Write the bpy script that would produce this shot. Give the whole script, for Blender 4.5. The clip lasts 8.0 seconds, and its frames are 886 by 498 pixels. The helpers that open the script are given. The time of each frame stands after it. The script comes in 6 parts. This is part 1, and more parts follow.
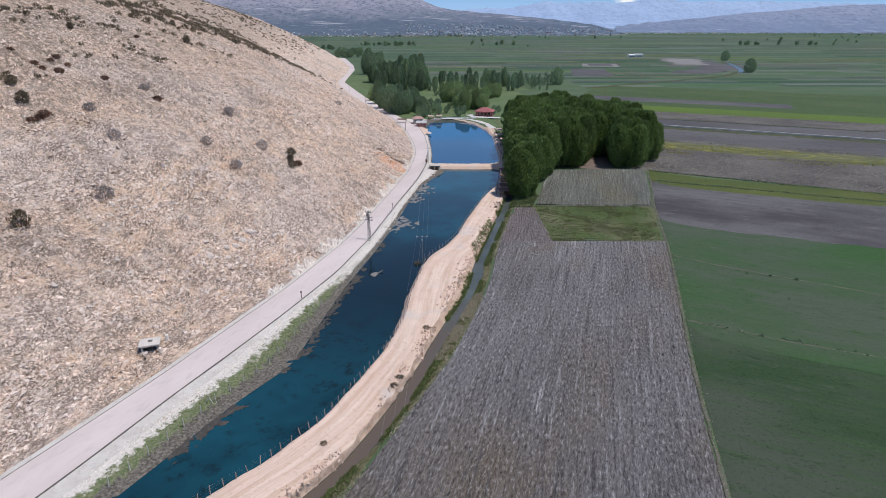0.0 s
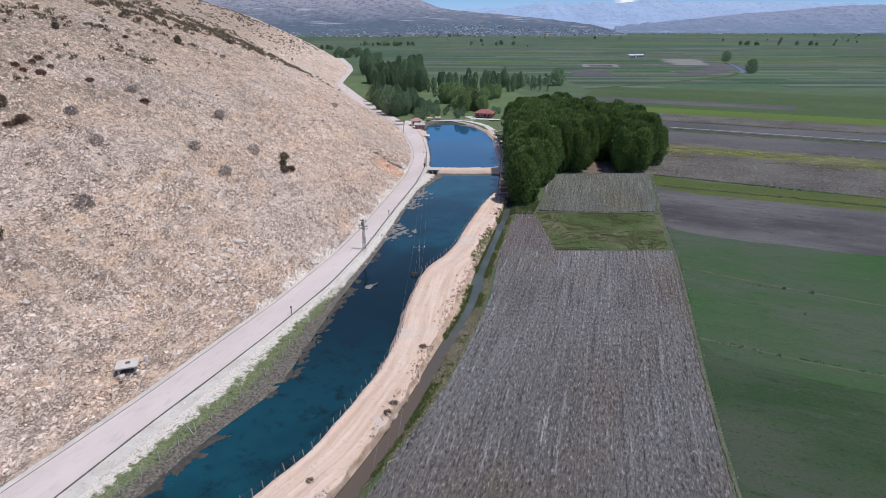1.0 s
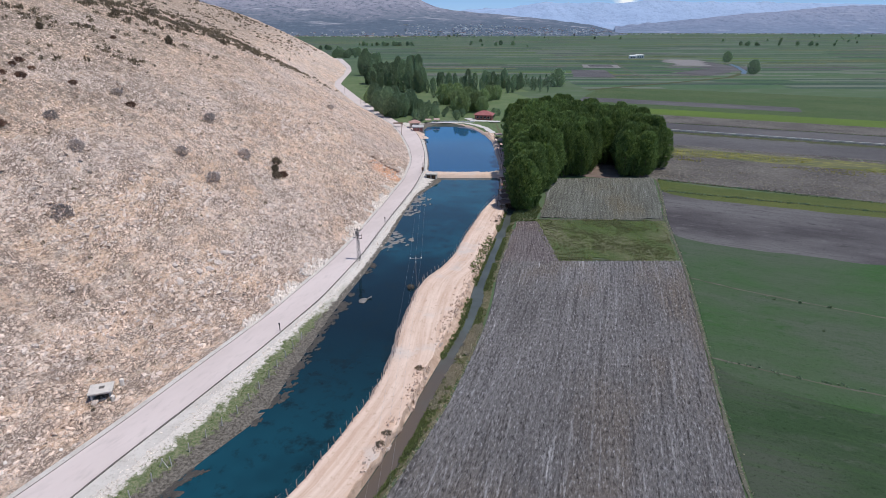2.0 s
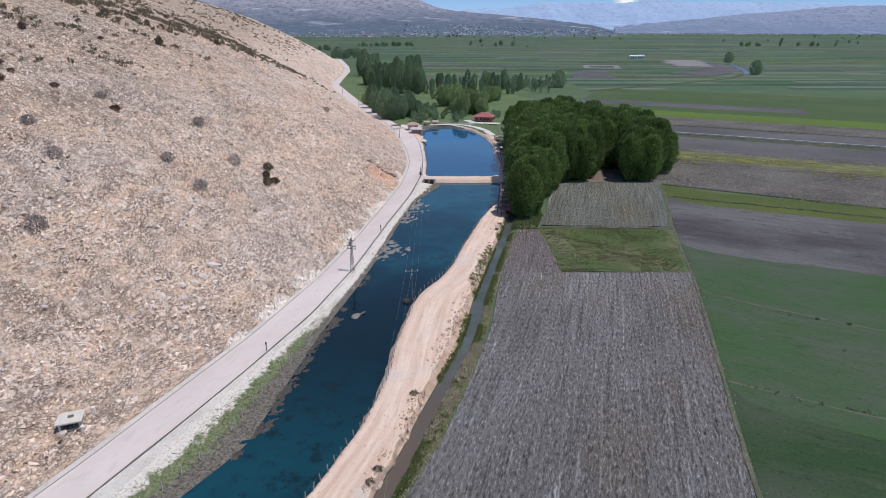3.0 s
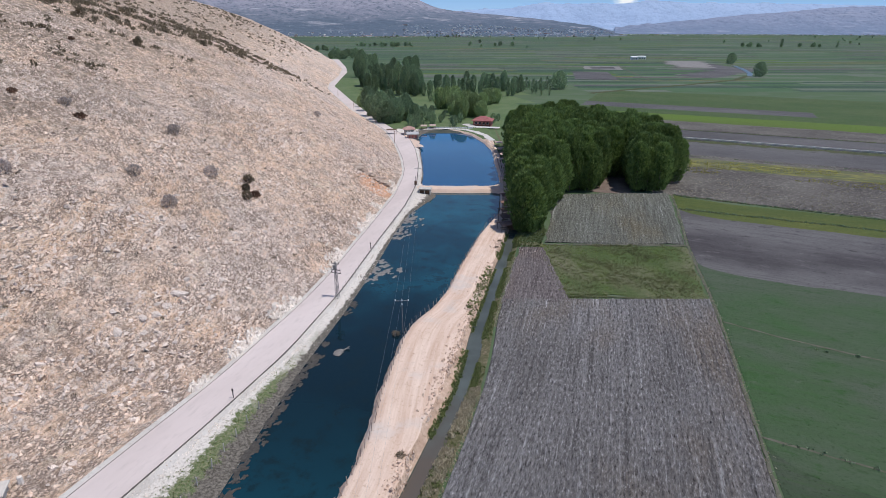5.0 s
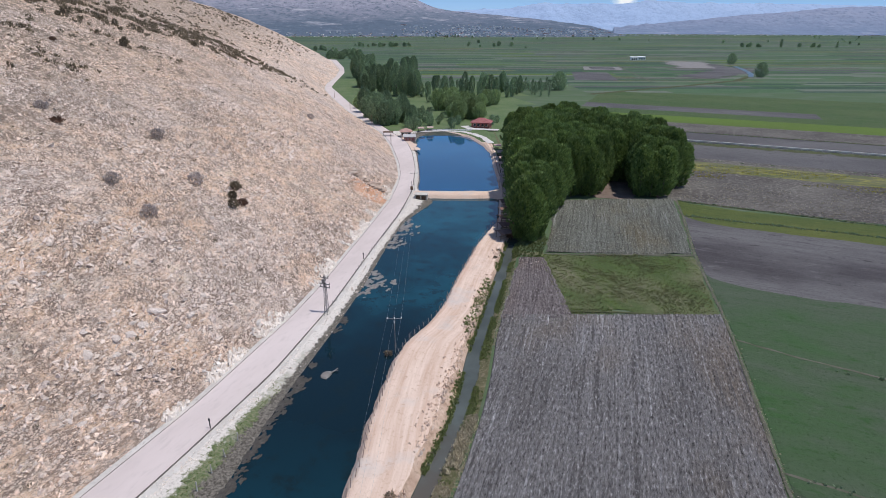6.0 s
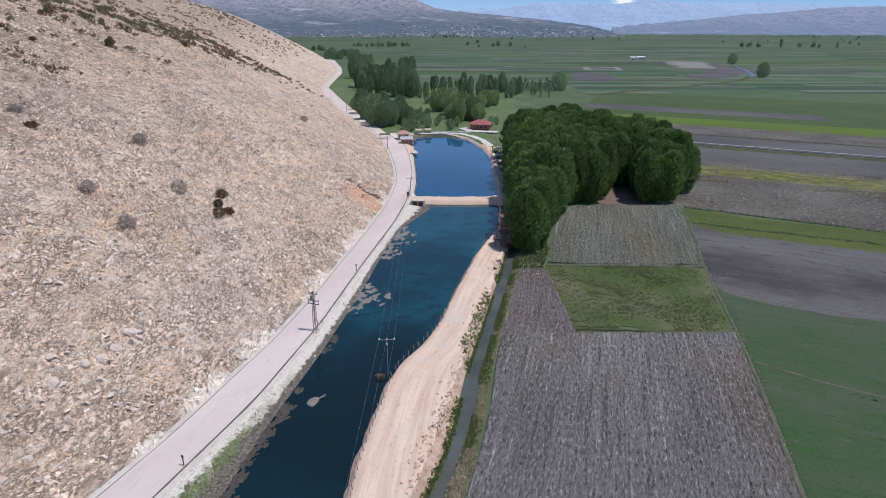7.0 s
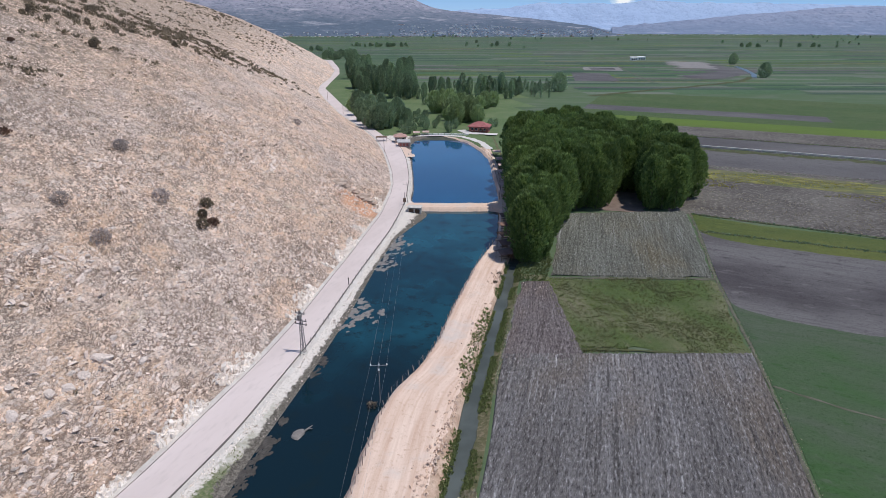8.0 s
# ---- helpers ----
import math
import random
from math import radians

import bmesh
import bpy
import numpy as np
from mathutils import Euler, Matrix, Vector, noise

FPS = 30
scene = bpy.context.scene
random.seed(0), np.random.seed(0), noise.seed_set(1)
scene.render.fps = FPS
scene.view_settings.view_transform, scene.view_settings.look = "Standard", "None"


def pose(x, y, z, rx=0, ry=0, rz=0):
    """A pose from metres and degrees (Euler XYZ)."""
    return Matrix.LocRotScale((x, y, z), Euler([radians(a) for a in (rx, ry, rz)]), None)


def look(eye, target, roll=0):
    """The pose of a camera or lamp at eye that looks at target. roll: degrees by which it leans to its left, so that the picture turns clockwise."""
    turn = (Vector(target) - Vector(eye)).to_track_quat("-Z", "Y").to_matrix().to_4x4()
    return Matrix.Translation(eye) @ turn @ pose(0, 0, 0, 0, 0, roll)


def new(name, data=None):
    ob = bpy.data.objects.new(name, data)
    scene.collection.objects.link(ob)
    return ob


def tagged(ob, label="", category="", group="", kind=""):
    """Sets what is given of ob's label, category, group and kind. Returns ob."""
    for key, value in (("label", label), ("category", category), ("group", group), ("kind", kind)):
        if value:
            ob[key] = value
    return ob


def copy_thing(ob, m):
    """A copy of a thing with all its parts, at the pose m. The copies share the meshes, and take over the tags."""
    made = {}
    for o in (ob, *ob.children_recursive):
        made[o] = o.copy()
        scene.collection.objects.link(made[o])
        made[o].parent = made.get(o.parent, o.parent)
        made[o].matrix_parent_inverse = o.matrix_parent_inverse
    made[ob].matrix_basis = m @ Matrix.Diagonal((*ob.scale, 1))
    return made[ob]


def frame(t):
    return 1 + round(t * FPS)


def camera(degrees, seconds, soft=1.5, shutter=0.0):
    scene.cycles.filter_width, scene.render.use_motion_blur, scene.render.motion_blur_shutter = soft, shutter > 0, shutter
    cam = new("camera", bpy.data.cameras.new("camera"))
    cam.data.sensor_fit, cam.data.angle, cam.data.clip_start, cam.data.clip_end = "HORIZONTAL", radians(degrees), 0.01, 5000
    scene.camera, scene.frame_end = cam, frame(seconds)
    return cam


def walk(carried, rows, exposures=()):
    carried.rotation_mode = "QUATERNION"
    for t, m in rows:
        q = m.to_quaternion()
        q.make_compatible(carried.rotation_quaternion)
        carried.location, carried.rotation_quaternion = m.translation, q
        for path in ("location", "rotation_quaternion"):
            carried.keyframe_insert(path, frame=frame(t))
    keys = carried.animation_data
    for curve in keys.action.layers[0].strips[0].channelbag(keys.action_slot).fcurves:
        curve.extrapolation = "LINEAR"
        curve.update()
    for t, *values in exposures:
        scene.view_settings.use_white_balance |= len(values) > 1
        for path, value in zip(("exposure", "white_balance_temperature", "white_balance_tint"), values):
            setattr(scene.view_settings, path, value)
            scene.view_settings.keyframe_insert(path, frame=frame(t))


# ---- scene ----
cam = camera(75.1, 8.0, 0.75)
METRES, EYE, TILT, LEAN, TURN = 58.0, 55.1, -21.2, 0.0, 0.0
ROWS = [
    (0.0, 0.0, 0.0, 0.0, -0.0, 0.0, -0.0),
    (0.5, 0.0028, 0.056, 0.022, -0.03, 0.0, -0.01),
    (1.0, 0.0055, 0.1117, 0.0439, -0.06, 0.01, -0.01),
    (1.5, 0.0084, 0.1675, 0.0656, -0.09, 0.02, -0.01),
    (3.0, 0.0203, 0.3376, 0.132, -0.14, 0.04, -0.03),
    (3.5, 0.0248, 0.394, 0.1548, -0.15, 0.05, -0.06),
    (4.0, 0.0288, 0.4509, 0.177, -0.18, 0.05, -0.07),
    (4.5, 0.033, 0.5068, 0.1986, -0.19, 0.05, -0.09),
    (6.0, 0.0505, 0.6817, 0.2646, -0.32, 0.07, -0.07),
    (6.5, 0.0557, 0.7432, 0.2872, -0.36, 0.07, -0.07),
    (7.0, 0.0598, 0.8047, 0.3107, -0.41, 0.06, -0.04),
    (7.5, 0.0638, 0.868, 0.3348, -0.47, 0.06, -0.01),
    (8.0, 0.0678, 0.9308, 0.3589, -0.5, 0.06, 0.03),
]
walk(cam, [(t, pose(0, 0, EYE, TILT, LEAN, TURN) @ pose(METRES * x, METRES * y, METRES * z, 90 + pitch, roll, yaw)) for t, x, y, z, yaw, pitch, roll in ROWS])

# ---- light ----
SUN_EL, SUN_AZ = radians(69), radians(100)
world = bpy.data.worlds.new("sky")
scene.world = world
world.use_nodes = True
wn = world.node_tree
sky = wn.nodes.new("ShaderNodeTexSky")
sky.sky_type, sky.sun_disc, sky.sun_elevation, sky.sun_rotation = "NISHITA", False, SUN_EL, SUN_AZ
sky.altitude, sky.air_density, sky.dust_density, sky.ozone_density = 1000, 1.0, 0.1, 2.0
back = wn.nodes["Background"]
back.inputs["Strength"].default_value = 0.12
tint = wn.nodes.new("ShaderNodeMix")
tint.data_type, tint.blend_type = "RGBA", "MULTIPLY"
tint.inputs[0].default_value, tint.inputs[7].default_value = 1.0, (0.91, 0.98, 1.10, 1)
wn.links.new(sky.outputs[0], tint.inputs[6])
wn.links.new(tint.outputs[2], back.inputs["Color"])
sun = new("sun", bpy.data.lights.new("sun", "SUN"))
sun.data.energy, sun.data.angle, sun.data.color = 3.6, radians(0.6), (1.0, 0.955, 0.90)
sun_dir = Vector((math.sin(SUN_AZ) * math.cos(SUN_EL), math.cos(SUN_AZ) * math.cos(SUN_EL), math.sin(SUN_EL)))
sun.matrix_world = look(sun_dir * 300, (0, 0, 0))
scene.view_settings.exposure = 0.05


# ---- materials ----
def node(nt, kind, **values):
    n = nt.nodes.new(kind)
    for k, v in values.items():
        n.inputs[k.replace("_", " ")].default_value = v
    return n


def material(name, rough=0.85, spec=0.25):
    m = bpy.data.materials.new(name)
    m.use_nodes = True
    b = m.node_tree.nodes["Principled BSDF"]
    b.inputs["Roughness"].default_value = rough
    b.inputs["Specular IOR Level"].default_value = spec
    return m, m.node_tree, b


def rgb(c):
    return (c[0], c[1], c[2], 1)


def mix(nt, fac, a, b, mode="MIX"):
    n = nt.nodes.new("ShaderNodeMix")
    n.data_type, n.blend_type = "RGBA", mode
    for socket, v in ((n.inputs[0], fac), (n.inputs[6], a), (n.inputs[7], b)):
        if isinstance(v, bpy.types.NodeSocket):
            nt.links.new(v, socket)
        elif isinstance(v, (int, float)):
            socket.default_value = v
        else:
            socket.default_value = rgb(v)
    return n.outputs[2]


def span(nt, value, lo, hi):
    n = nt.nodes.new("ShaderNodeMapRange")
    n.inputs["From Min"].default_value, n.inputs["From Max"].default_value = lo, hi
    nt.links.new(value, n.inputs["Value"])
    return n.outputs[0]


def coords(nt, stretch=(1, 1, 1), turn=0.0, out="Object"):
    tc = nt.nodes.new("ShaderNodeTexCoord")
    first = nt.nodes.new("ShaderNodeMapping")
    first.inputs["Rotation"].default_value = (0, 0, turn)
    nt.links.new(tc.outputs[out], first.inputs["Vector"])
    mp = nt.nodes.new("ShaderNodeMapping")
    mp.inputs["Scale"].default_value = stretch
    nt.links.new(first.outputs[0], mp.inputs["Vector"])
    return mp.outputs[0]


def grain(nt, vec, scale, detail=5.0, rough=0.6, kind="ShaderNodeTexNoise"):
    n = nt.nodes.new(kind)
    n.inputs["Scale"].default_value = scale
    if kind == "ShaderNodeTexNoise":
        n.inputs["Detail"].default_value, n.inputs["Roughness"].default_value = detail, rough
    nt.links.new(vec, n.inputs["Vector"])
    return n.outputs[0]


def bump(nt, b, height, strength, distance):
    n = node(nt, "ShaderNodeBump", Strength=strength, Distance=distance)
    nt.links.new(height, n.inputs["Height"])
    nt.links.new(n.outputs[0], b.inputs["Normal"])


def earth(name, a, b2, c, s1, s2, relief=0.4, depth=0.2, rough=0.92, stretch=(1, 1, 1), turn=0.0, lo=0.38, hi=0.62, c_lo=0.5, c_hi=0.75, spec=0.15):
    """Soil, rock, grass: patches of a and b at scale s1, flecks of c at scale s2, relief from the flecks."""
    m, nt, b = material(name, rough, spec)
    v = coords(nt, stretch, turn)
    n1 = grain(nt, v, s1)
    n2 = grain(nt, v, s2, 6, 0.7)
    col = mix(nt, span(nt, n1, lo, hi), a, b2)
    col = mix(nt, span(nt, n2, c_lo, c_hi), col, c)
    nt.links.new(col, b.inputs["Base Color"])
    bump(nt, b, n2, relief, depth)
    return m


def plain_paint(name, c, rough=0.7, vary=0.2, scale=3.0, spec=0.3, metal=0.0):
    m, nt, b = material(name, rough, spec)
    b.inputs["Metallic"].default_value = metal
    n = grain(nt, coords(nt), scale, 6, 0.65)
    dark = tuple(x * (1 - vary) for x in c)
    light = tuple(min(1, x * (1 + vary)) for x in c)
    nt.links.new(mix(nt, span(nt, n, 0.3, 0.7), dark, light), b.inputs["Base Color"])
    bump(nt, b, n, 0.15, 0.02)
    return m


def leaves(name, a, b2, scale=0.35, glow=0.3):
    """Foliage: each leaf clump has a tone of its own; some light comes through."""
    m, nt, b = material(name, 0.62, 0.25)
    geo = nt.nodes.new("ShaderNodeNewGeometry")
    info = nt.nodes.new("ShaderNodeObjectInfo")
    t1 = mix(nt, geo.outputs["Random Per Island"], a, b2)
    hue = node(nt, "ShaderNodeHueSaturation")
    vmap = nt.nodes.new("ShaderNodeMapRange")
    vmap.inputs["To Min"].default_value, vmap.inputs["To Max"].default_value = 0.75, 1.25
    nt.links.new(info.outputs["Random"], vmap.inputs["Value"])
    nt.links.new(vmap.outputs[0], hue.inputs["Value"])
    nt.links.new(t1, hue.inputs["Color"])
    nt.links.new(hue.outputs[0], b.inputs["Base Color"])
    tr = nt.nodes.new("ShaderNodeBsdfTranslucent")
    nt.links.new(hue.outputs[0], tr.inputs["Color"])
    ms = nt.nodes.new("ShaderNodeMixShader")
    ms.inputs[0].default_value = glow
    nt.links.new(b.outputs[0], ms.inputs[1])
    nt.links.new(tr.outputs[0], ms.inputs[2])
    nt.links.new(ms.outputs[0], nt.nodes["Material Output"].inputs["Surface"])
    return m


def cells(nt, vec, scale, feature="F1"):
    n = nt.nodes.new("ShaderNodeTexVoronoi")
    n.feature = feature
    n.inputs["Scale"].default_value = scale
    nt.links.new(vec, n.inputs["Vector"])
    return n.outputs


def hill_material():
    """Scree: grey-pink stone and orange soil in patches, streaked along the slope, with dark joints in bare rock and
    shade painted between stones.
    """
    m, nt, b = material("limestone_scree", 0.95, 0.1)
    v = coords(nt)
    big = grain(nt, v, 0.030, 5, 0.62)
    mid = grain(nt, v, 0.085, 5, 0.65)
    warm = grain(nt, v, 0.23, 4, 0.6)
    fine = grain(nt, v, 1.7, 6, 0.78)
    bed = grain(nt, coords(nt, (1.0, 0.30, 1.0), 0.0, "UV"), 0.85, 6, 0.74)
    wide = grain(nt, coords(nt, (1.0, 0.22, 1.0), 0.0, "UV"), 0.20, 5, 0.65)
    col = mix(nt, span(nt, big, 0.40, 0.53), (0.81, 0.66, 0.57), (0.88, 0.625, 0.445))
    col = mix(nt, span(nt, warm, 0.52, 0.70), col, (0.80, 0.585, 0.43))
    col = mix(nt, span(nt, mid, 0.57, 0.70), col, (0.72, 0.61, 0.47))
    col = mix(nt, span(nt, wide, 0.54, 0.68), col, (0.79, 0.65, 0.56))
    col = mix(nt, span(nt, wide, 0.44, 0.32), col, (0.97, 0.80, 0.68))
    # shade of small hollows painted as dark streaks and flecks
    col = mix(nt, span(nt, bed, 0.47, 0.38), col, (0.36, 0.26, 0.20))
    col = mix(nt, span(nt, bed, 0.54, 0.64), col, (0.97, 0.84, 0.745))
    col = mix(nt, span(nt, fine, 0.47, 0.37), col, (0.33, 0.24, 0.185))
    col = mix(nt, span(nt, fine, 0.55, 0.68), col, (0.96, 0.86, 0.785))
    # close-lying stones where soil is thin; shade in their gaps is painted dark
    def cobbles(under, scale, stretch, lo, hi, gap_shade, amount):
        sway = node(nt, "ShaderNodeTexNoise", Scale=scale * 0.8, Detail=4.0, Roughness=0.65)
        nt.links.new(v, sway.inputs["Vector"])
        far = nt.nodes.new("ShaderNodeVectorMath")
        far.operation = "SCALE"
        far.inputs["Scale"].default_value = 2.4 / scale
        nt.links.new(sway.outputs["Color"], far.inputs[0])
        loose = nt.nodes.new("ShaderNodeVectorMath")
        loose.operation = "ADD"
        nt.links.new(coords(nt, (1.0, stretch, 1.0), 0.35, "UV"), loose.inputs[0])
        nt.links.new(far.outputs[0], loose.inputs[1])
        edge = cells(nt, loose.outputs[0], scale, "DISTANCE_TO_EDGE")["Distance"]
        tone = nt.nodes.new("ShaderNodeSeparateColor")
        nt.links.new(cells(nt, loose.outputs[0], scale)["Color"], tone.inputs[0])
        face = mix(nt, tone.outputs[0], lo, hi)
        laid = mix(nt, span(nt, edge, 0.20, 0.02), mix(nt, 0.55, under, face), gap_shade)
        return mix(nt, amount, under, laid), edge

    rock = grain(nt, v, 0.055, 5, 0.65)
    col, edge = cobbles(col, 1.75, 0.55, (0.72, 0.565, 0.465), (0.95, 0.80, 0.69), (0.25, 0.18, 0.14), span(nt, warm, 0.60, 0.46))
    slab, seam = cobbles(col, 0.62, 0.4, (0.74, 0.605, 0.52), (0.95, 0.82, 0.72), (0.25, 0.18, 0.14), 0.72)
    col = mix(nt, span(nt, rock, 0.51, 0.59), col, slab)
    # browner earth and more twigs higher up
    rise = nt.nodes.new("ShaderNodeNewGeometry")
    up = nt.nodes.new("ShaderNodeSeparateXYZ")
    nt.links.new(rise.outputs["Position"], up.inputs[0])
    level = nt.nodes.new("ShaderNodeMath")
    level.operation = "MULTIPLY_ADD"
    level.inputs[1].default_value = 50.0
    nt.links.new(mid, level.inputs[0])
    nt.links.new(up.outputs["Z"], level.inputs[2])
    twig = grain(nt, v, 0.55, 5, 0.75)
    brown = mix(nt, span(nt, twig, 0.44, 0.56), mix(nt, 0.28, col, (0.45, 0.33, 0.25)), (0.26, 0.205, 0.155))
    col = mix(nt, span(nt, level.outputs[0], 50, 80), col, brown)
    # a fresh orange scar above the road
    geo = nt.nodes.new("ShaderNodeNewGeometry")
    away = nt.nodes.new("ShaderNodeVectorMath")
    away.operation = "DISTANCE"
    away.inputs[1].default_value = (-20.5, 229.5, 3.5)
    nt.links.new(geo.outputs["Position"], away.inputs[0])
    ragged = nt.nodes.new("ShaderNodeMath")
    ragged.operation = "MULTIPLY_ADD"
    ragged.inputs[1].default_value = 9.0
    nt.links.new(mid, ragged.inputs[0])
    nt.links.new(away.outputs["Value"], ragged.inputs[2])
    col = mix(nt, span(nt, ragged.outputs[0], 13.5, 10.0), col, (0.70, 0.40, 0.255))
    nt.links.new(col, b.inputs["Base Color"])
    high = nt.nodes.new("ShaderNodeMath")
    high.operation = "MULTIPLY_ADD"
    high.inputs[1].default_value = 0.5
    nt.links.new(fine, high.inputs[0])
    nt.links.new(bed, high.inputs[2])
    both = nt.nodes.new("ShaderNodeMath")
    both.operation = "MULTIPLY_ADD"
    both.inputs[1].default_value = 0.6
    nt.links.new(edge, both.inputs[0])
    nt.links.new(high.outputs[0], both.inputs[2])
    bump(nt, b, both.outputs[0], 1.0, 0.85)
    return m


def mountain_material(name, low, high, fleck, z0, z1):
    """Dark scrub on the lower slopes, bare pale rock above, gullies, terraces and quarried flecks; haze is part of the
    colours.
    """
    m, nt, b = material(name, 1.0, 0.05)
    v = coords(nt)
    geo = nt.nodes.new("ShaderNodeNewGeometry")
    xyz = nt.nodes.new("ShaderNodeSeparateXYZ")
    nt.links.new(geo.outputs["Position"], xyz.inputs[0])
    broad = grain(nt, v, 0.0035, 6, 0.7)
    scrub = grain(nt, v, 0.028, 7, 0.78)
    terrace = grain(nt, coords(nt, (0.12, 0.12, 2.2)), 0.030, 5, 0.7)
    sway = nt.nodes.new("ShaderNodeMath")
    sway.operation = "MULTIPLY_ADD"
    sway.inputs[1].default_value = (z1 - z0) * 1.6
    nt.links.new(broad, sway.inputs[0])
    nt.links.new(xyz.outputs["Z"], sway.inputs[2])
    k = (z1 - z0) * 0.8
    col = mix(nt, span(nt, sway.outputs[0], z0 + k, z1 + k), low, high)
    col = mix(nt, span(nt, scrub, 0.50, 0.38), col, tuple(0.90 * x for x in low))
    col = mix(nt, span(nt, terrace, 0.58, 0.66), col, mix(nt, 0.75, col, fleck))
    col = mix(nt, span(nt, scrub, 0.60, 0.68), col, fleck)
    nt.links.new(col, b.inputs["Base Color"])
    bump(nt, b, broad, 0.5, 40)
    return m


def water_material(name, deep, shallow, scale, lo=0.42, hi=0.66, weed=0.0, near=None):
    """Still water; weed: how much dark weed shows below; near: (colour, y0, y1) of the weedier, darker reach."""
    m, nt, b = material(name, 0.05, 0.5)
    v = coords(nt)
    n = grain(nt, v, scale, 4, 0.6)
    col = mix(nt, span(nt, n, lo, hi), deep, shallow)
    if near:
        # a bed of dark weed between two stretches of clearer water
        geo = nt.nodes.new("ShaderNodeNewGeometry")
        xyz = nt.nodes.new("ShaderNodeSeparateXYZ")
        nt.links.new(geo.outputs["Position"], xyz.inputs[0])
        sway = nt.nodes.new("ShaderNodeMath")
        sway.operation = "MULTIPLY_ADD"
        sway.inputs[1].default_value = 60.0
        nt.links.new(n, sway.inputs[0])
        nt.links.new(xyz.outputs["Y"], sway.inputs[2])
        both = nt.nodes.new("ShaderNodeMath")
        both.operation = "MULTIPLY"
        nt.links.new(span(nt, sway.outputs[0], near[1] + 15, near[1] + 50), both.inputs[0])
        nt.links.new(span(nt, sway.outputs[0], near[2] + 55, near[2] + 15), both.inputs[1])
        col = mix(nt, both.outputs[0], col, near[0])
    if weed:
        g = grain(nt, v, 0.28, 6, 0.7)
        dark = mix(nt, span(nt, g, 0.52, 0.66), col, (0.006, 0.014, 0.016))
        col = mix(nt, weed, col, dark)
    nt.links.new(col, b.inputs["Base Color"])
    b.inputs["IOR"].default_value = 1.33
    bump(nt, b, grain(nt, v, 1.6, 3, 0.5), 0.05, 0.05)
    return m


def furrow_material(name, a, b2, c, along=0.0, out="Object"):
    """Ploughed soil: crumbling clods, faint furrows, browner patches, a few long dry streaks."""
    m, nt, b = material(name, 0.95, 0.1)
    clod = grain(nt, coords(nt, (1, 0.28, 1), along, out), 2.9, 6, 0.8)
    row = grain(nt, coords(nt, (1, 0.035, 1), along, out), 1.3, 5, 0.7)
    long = grain(nt, coords(nt, (1, 0.025, 1), along, out), 0.42, 4, 0.6)
    broad = grain(nt, coords(nt, (1, 0.35, 1), along, out), 0.05, 4, 0.6)
    brown = grain(nt, coords(nt, (1, 0.4, 1), along, out), 0.035, 4, 0.6)
    col = mix(nt, span(nt, broad, 0.36, 0.64), a, b2)
    col = mix(nt, span(nt, brown, 0.47, 0.62), col, (a[0] * 1.15, a[1] * 1.0, a[2] * 0.82))
    col = mix(nt, span(nt, row, 0.47, 0.36), col, tuple(x * 0.68 for x in a))
    col = mix(nt, span(nt, row, 0.57, 0.72), col, c)
    col = mix(nt, span(nt, clod, 0.48, 0.36), col, tuple(x * 0.26 for x in a))
    col = mix(nt, span(nt, clod, 0.54, 0.68), col, tuple(x * 1.3 for x in c))
    dry = mix(nt, span(nt, clod, 0.42, 0.55), col, tuple(x * 1.35 for x in c))
    col = mix(nt, span(nt, long, 0.645, 0.70), col, dry)
    nt.links.new(col, b.inputs["Base Color"])
    bump(nt, b, clod, 1.0, 0.45)
    return m


